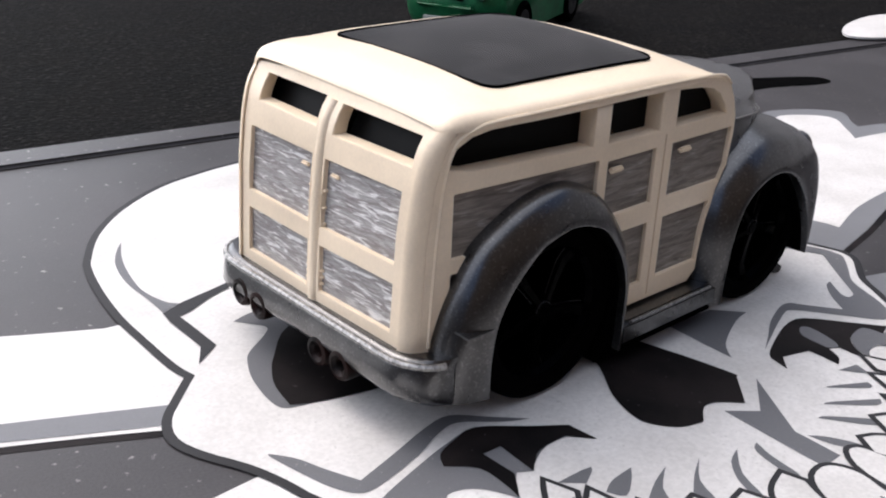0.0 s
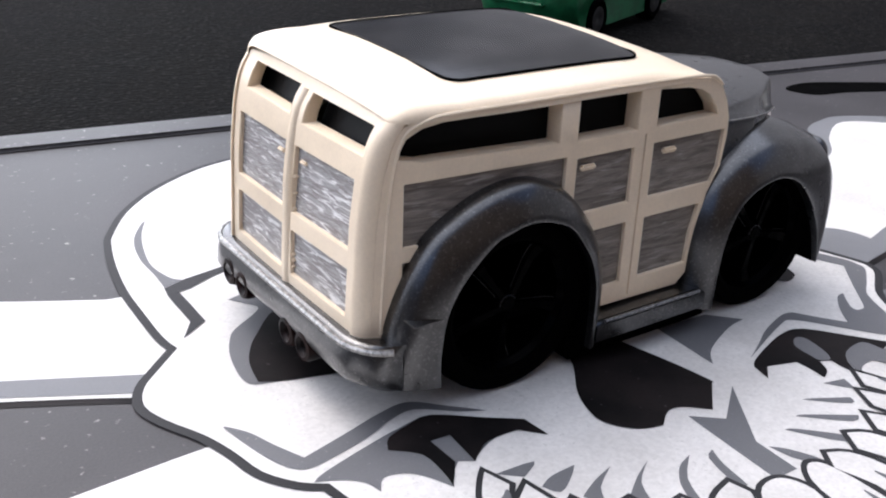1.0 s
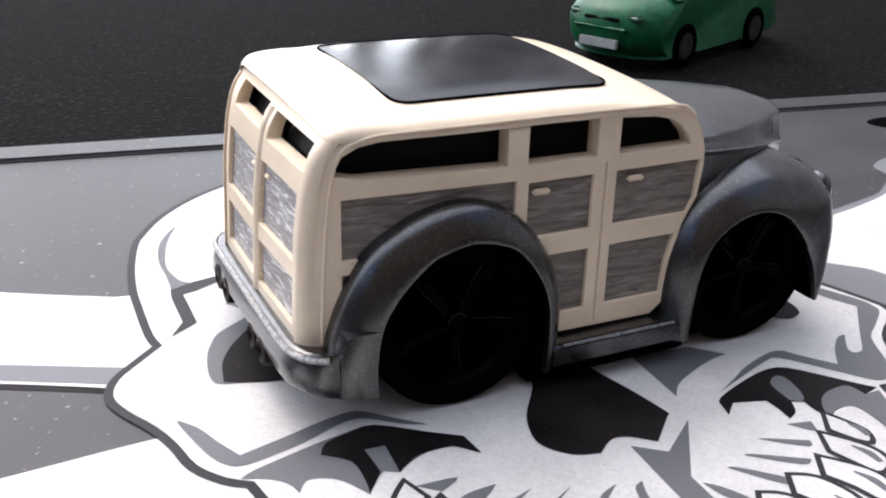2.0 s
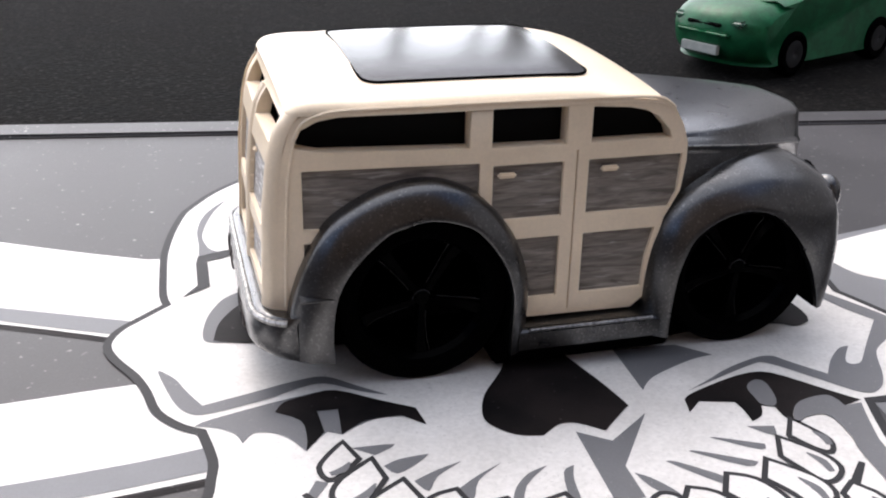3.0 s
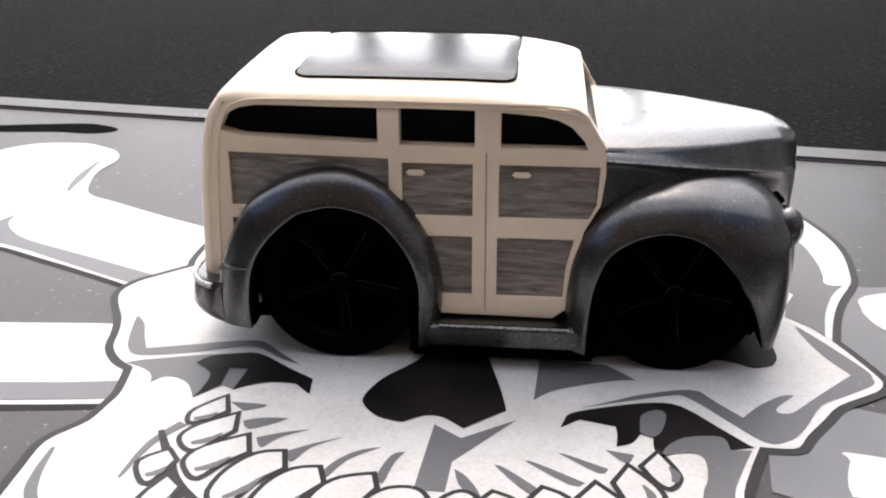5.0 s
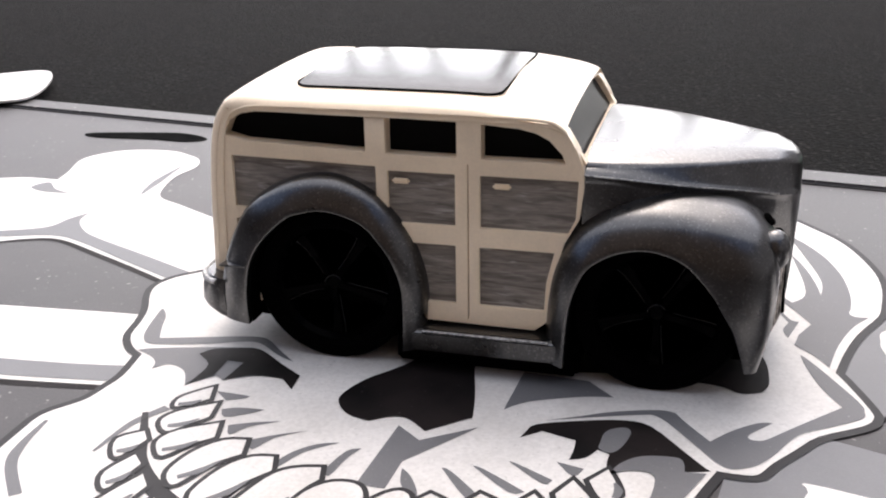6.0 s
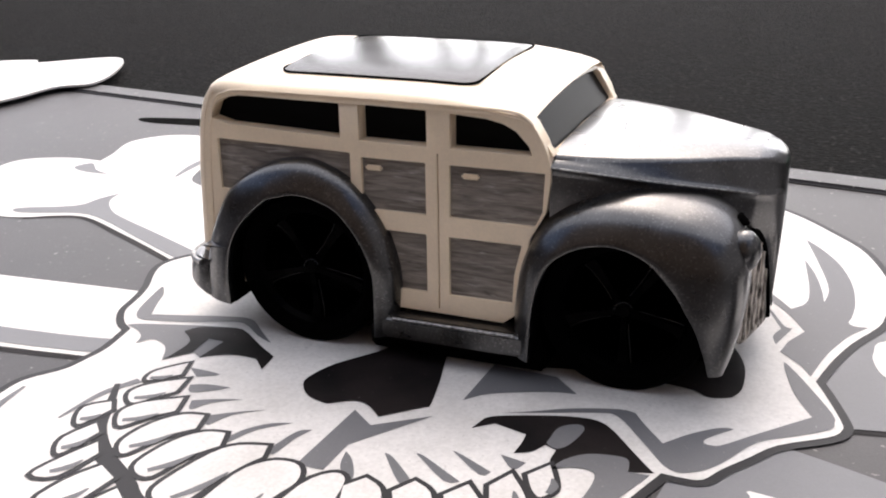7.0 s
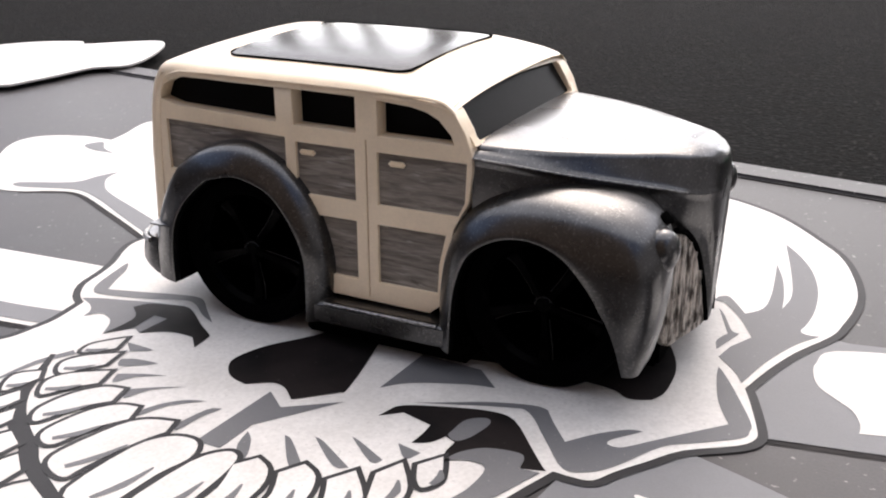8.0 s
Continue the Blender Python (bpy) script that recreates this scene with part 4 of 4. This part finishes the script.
bmesh.ops.create_uvsphere(bm, u_segments=14, v_segments=8, radius=1.0)
for v in bm.verts:
    v.co = (3.16 + (0.12 + 0.03 * math.sin(9 * v.co.z)) * v.co.x, -1.1 + 0.12 * v.co.y, 1.9 + (0.07 + 0.02 * math.sin(7 * v.co.x)) * v.co.z)
part("chipped_hole", bm, TYRE, car, "dark chipped hole beside the bonnet")

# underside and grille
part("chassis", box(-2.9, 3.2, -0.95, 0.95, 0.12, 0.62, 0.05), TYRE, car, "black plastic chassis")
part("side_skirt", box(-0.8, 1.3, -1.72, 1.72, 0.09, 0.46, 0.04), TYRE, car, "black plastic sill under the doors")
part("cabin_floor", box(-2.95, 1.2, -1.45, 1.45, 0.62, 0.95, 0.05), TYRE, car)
GRILLE = [(1.25, 1.78), (1.05, 1.76), (0.8, 1.66), (0.55, 1.42), (0.36, 1.05), (0.24, 0.7), (0.16, 0.44), (0.7, 0.43), (1.08, 0.5), (1.12, 1.0), (1.25, 1.5)]
for s in (-1, 1):
    face = lambda a, b: (3.5 - 0.23 * (a - 0.2), s * a, b)
    part("grille", thicken(filled([tuple(p) for p in spline(GRILLE, 4)], put=face), (-0.1, 0, 0), 0.02), WORN, car, "worn bare-metal grille beside the prow")
    arch = [Vector(face(*p)) + Vector((0.0, 0, 0.02)) for p in spline(GRILLE[1:7], 5, False)]
    for a in (0.42, 0.57, 0.72, 0.87, 1.02):
        top = steps([(0.3, 0.9), (0.42, 1.15), (0.57, 1.4), (0.72, 1.55), (0.87, 1.64), (1.02, 1.7)], a)
        bar = [Vector(face(a + 0.012 * math.sin(3.1 * k + 7 * a), 0.52 + (top - 0.52) * k / 8)) for k in range(9)]
        part("grille_bar", tube(bar, 0.028, 6), WORN, car, smooth=50)
    # the shadow gap between prow and grille, laid on as a black tube
    part("grille_rim", tube(arch, 0.035, 8), TYRE, car, "black strip imitating the shadow gap round the grille")


# wheels
def wheel(x, s, r, z):
    hub = new("wheel")
    hub.parent = car
    hub.location = (x * CM, s * 1.37 * CM, z * CM)
    hub.empty_display_size = 0.005
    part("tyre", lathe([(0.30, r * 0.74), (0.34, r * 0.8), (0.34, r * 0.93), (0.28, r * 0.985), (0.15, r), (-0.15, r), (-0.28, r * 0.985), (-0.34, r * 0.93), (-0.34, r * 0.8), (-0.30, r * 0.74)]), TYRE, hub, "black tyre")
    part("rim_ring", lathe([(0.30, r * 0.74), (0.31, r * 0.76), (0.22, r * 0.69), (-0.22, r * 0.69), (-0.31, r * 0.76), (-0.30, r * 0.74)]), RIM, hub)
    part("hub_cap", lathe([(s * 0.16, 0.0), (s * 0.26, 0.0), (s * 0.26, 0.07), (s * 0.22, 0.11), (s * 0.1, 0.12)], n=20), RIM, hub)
    for k in range(5):
        a = 2 * math.pi * k / 5 + 0.95
        c, d = math.cos(a), math.sin(a)
        rr = []
        for q, w, y in ((0.06, 0.05, 0.2), (0.3, 0.055, 0.16), (r * 0.55, 0.075, 0.14), (r * 0.71, 0.1, 0.18)):
            rr.append([(q * c - e * w * d, s * (y + h), q * d + e * w * c) for e, h in ((-1, 0), (-0.6, 0.05), (0.6, 0.05), (1, 0), (0.8, -0.08), (-0.8, -0.08))])
        part("spoke", loft(rr), RIM, hub, smooth=40)
        # a glint along the spoke, made as a thin paler tube
        edge = [Vector((q * c - w * d, s * (y + 0.012), q * d + w * c)) for q, w, y in ((0.16, 0.052, 0.19), (0.3, 0.055, 0.16), (r * 0.55, 0.075, 0.14), (r * 0.7, 0.098, 0.18))]
        part("spoke_edge", tube(spline(edge, 3, False), 0.007, 6), GLINT, hub, "thin paler line imitating a glint along the spoke", smooth=60)
    # a glint on the hub, made as a paler arc
    cap = [Vector((0.1 * math.cos(a), s * 0.245, 0.1 * math.sin(a))) for a in (0.5 + math.pi * k / 12 for k in range(11))]
    part("hub_ring", tube(cap, 0.012, 6), GLINT, hub, "thin paler arc imitating a glint round the hub", smooth=60)
    return hub


for s in (-1, 1):
    wheel(-1.58, s, 0.95, 0.95)
    wheel(2.12, s, 0.93, 0.93)
for x, z in ((-1.58, 0.95), (2.12, 0.93)):
    part("axle", tube([Vector((x, -1.3, z)), Vector((x, 1.3, z))], 0.06), TYRE, car)

# ---- dust and crumbs on the lid ----
rng = random.Random(7)
bm = bmesh.new()
while len(bm.faces) < 150:
    u, v = rng.uniform(-13, 12), rng.uniform(-4, 10.2)
    if abs(u) < 5.2 or (abs(u) < 11.6 and 2.0 < v < 8.6) or (abs(u) < 9.5 and -2.1 < v < 1.8):
        continue
    r, a = rng.choice((0.012, 0.016, 0.02, 0.03)), rng.uniform(0, 6.28)
    ring = []
    for k in range(5):
        q = rng.uniform(0.5, 1.2) * r
        w = a + 6.283 * k / 5
        ring.append(bm.verts.new((u + 1.6 * q * math.cos(w), v + q * math.sin(w), 0.006)))
    bm.faces.new(ring)
dust = part("dust_specks", bm, DUST, smooth=0, kind="stuff")
dust.matrix_world = pose(ORIGIN[0] * CM, ORIGIN[1] * CM, 0, 0, 0, TURN)
tagged(dust, "scattered pale dust specks lying on the dark lid", "dust")

# ---- the green toy car in the distance ----
other = thing("green_toy_car", 8.6, 11.65, MAT_Z, "shiny green toy saloon car parked on the black mat", "toy car", 22)
other.scale = (0.92, 0.92, 0.92)
prof = [(1.0, 0.34), (0.45, 0.42), (0.14, 0.72), (0.03, 1.1), (0.06, 1.35), (0.2, 1.6), (0.6, 1.82), (1.4, 2.02), (2.4, 2.2), (3.5, 2.95), (5.4, 3.0), (6.6, 2.15), (7.6, 1.9), (7.7, 1.0), (7.5, 0.4)]
rings = []
for f in (-1.5, -1.48, -1.4, -1.2, -0.8, 0, 0.8, 1.2, 1.4, 1.48, 1.5):
    e = abs(f) / 1.5
    rings.append([(x + (0.75 * e ** 3 if x < 1.2 else -0.4 * e ** 4 if x > 7 else 0), f * (0.84 if z > 2.3 else 1), z - (0.15 if z > 1.5 else 0) * e ** 6) for x, z in (tuple(p) for p in spline(prof, 3))])
part("body", loft(rings), GREEN, other, smooth=50)
part("number_plate", box(-0.01, 0.12, -0.6, 0.6, 0.62, 0.86, 0.02), PLATE, other, "pale blank number plate")
part("bumper", box(0.0, 0.4, -0.85, 0.85, 1.08, 1.22, 0.06, 3), GREEN, other)
part("grille", box(0.07, 0.3, -0.55, 0.55, 1.32, 1.42, 0.03), DARK, other, "black grille slot")
for s in (-1, 1):
    part("headlamp", box(0.2, 0.6, min(s * 0.7, s * 1.12), max(s * 0.7, s * 1.12), 1.34, 1.54, 0.07, 3), LAMP, other, "dull green-tinted headlamp")
part("windscreen", thicken(filled([(-1.05, 0.1), (1.05, 0.1), (0.95, 0.85), (-0.95, 0.85)], put=lambda a, b: (2.45 + 1.1 * b, a, 2.2 + 0.78 * b)), (-0.03, 0, 0.04)), DARK, other)
for x in (2.0, 6.0):
    for s in (-1, 1):
        part("wheel", lathe([(s * 0.3, 0.0), (s * 0.3, 0.3), (s * 0.36, 0.5), (s * 0.3, 0.6), (-s * 0.1, 0.6), (-s * 0.1, 0.0)], x=x, y=s * 1.25, z=0.6, n=28), TYRE, other, "dark wheel")
        part("wheel_disc", lathe([(s * 0.31, 0.0), (s * 0.35, 0.1), (s * 0.33, 0.36), (s * 0.28, 0.36), (s * 0.28, 0.0)], x=x, y=s * 1.25, z=0.6, n=24), DISC, other, "grey wheel disc")
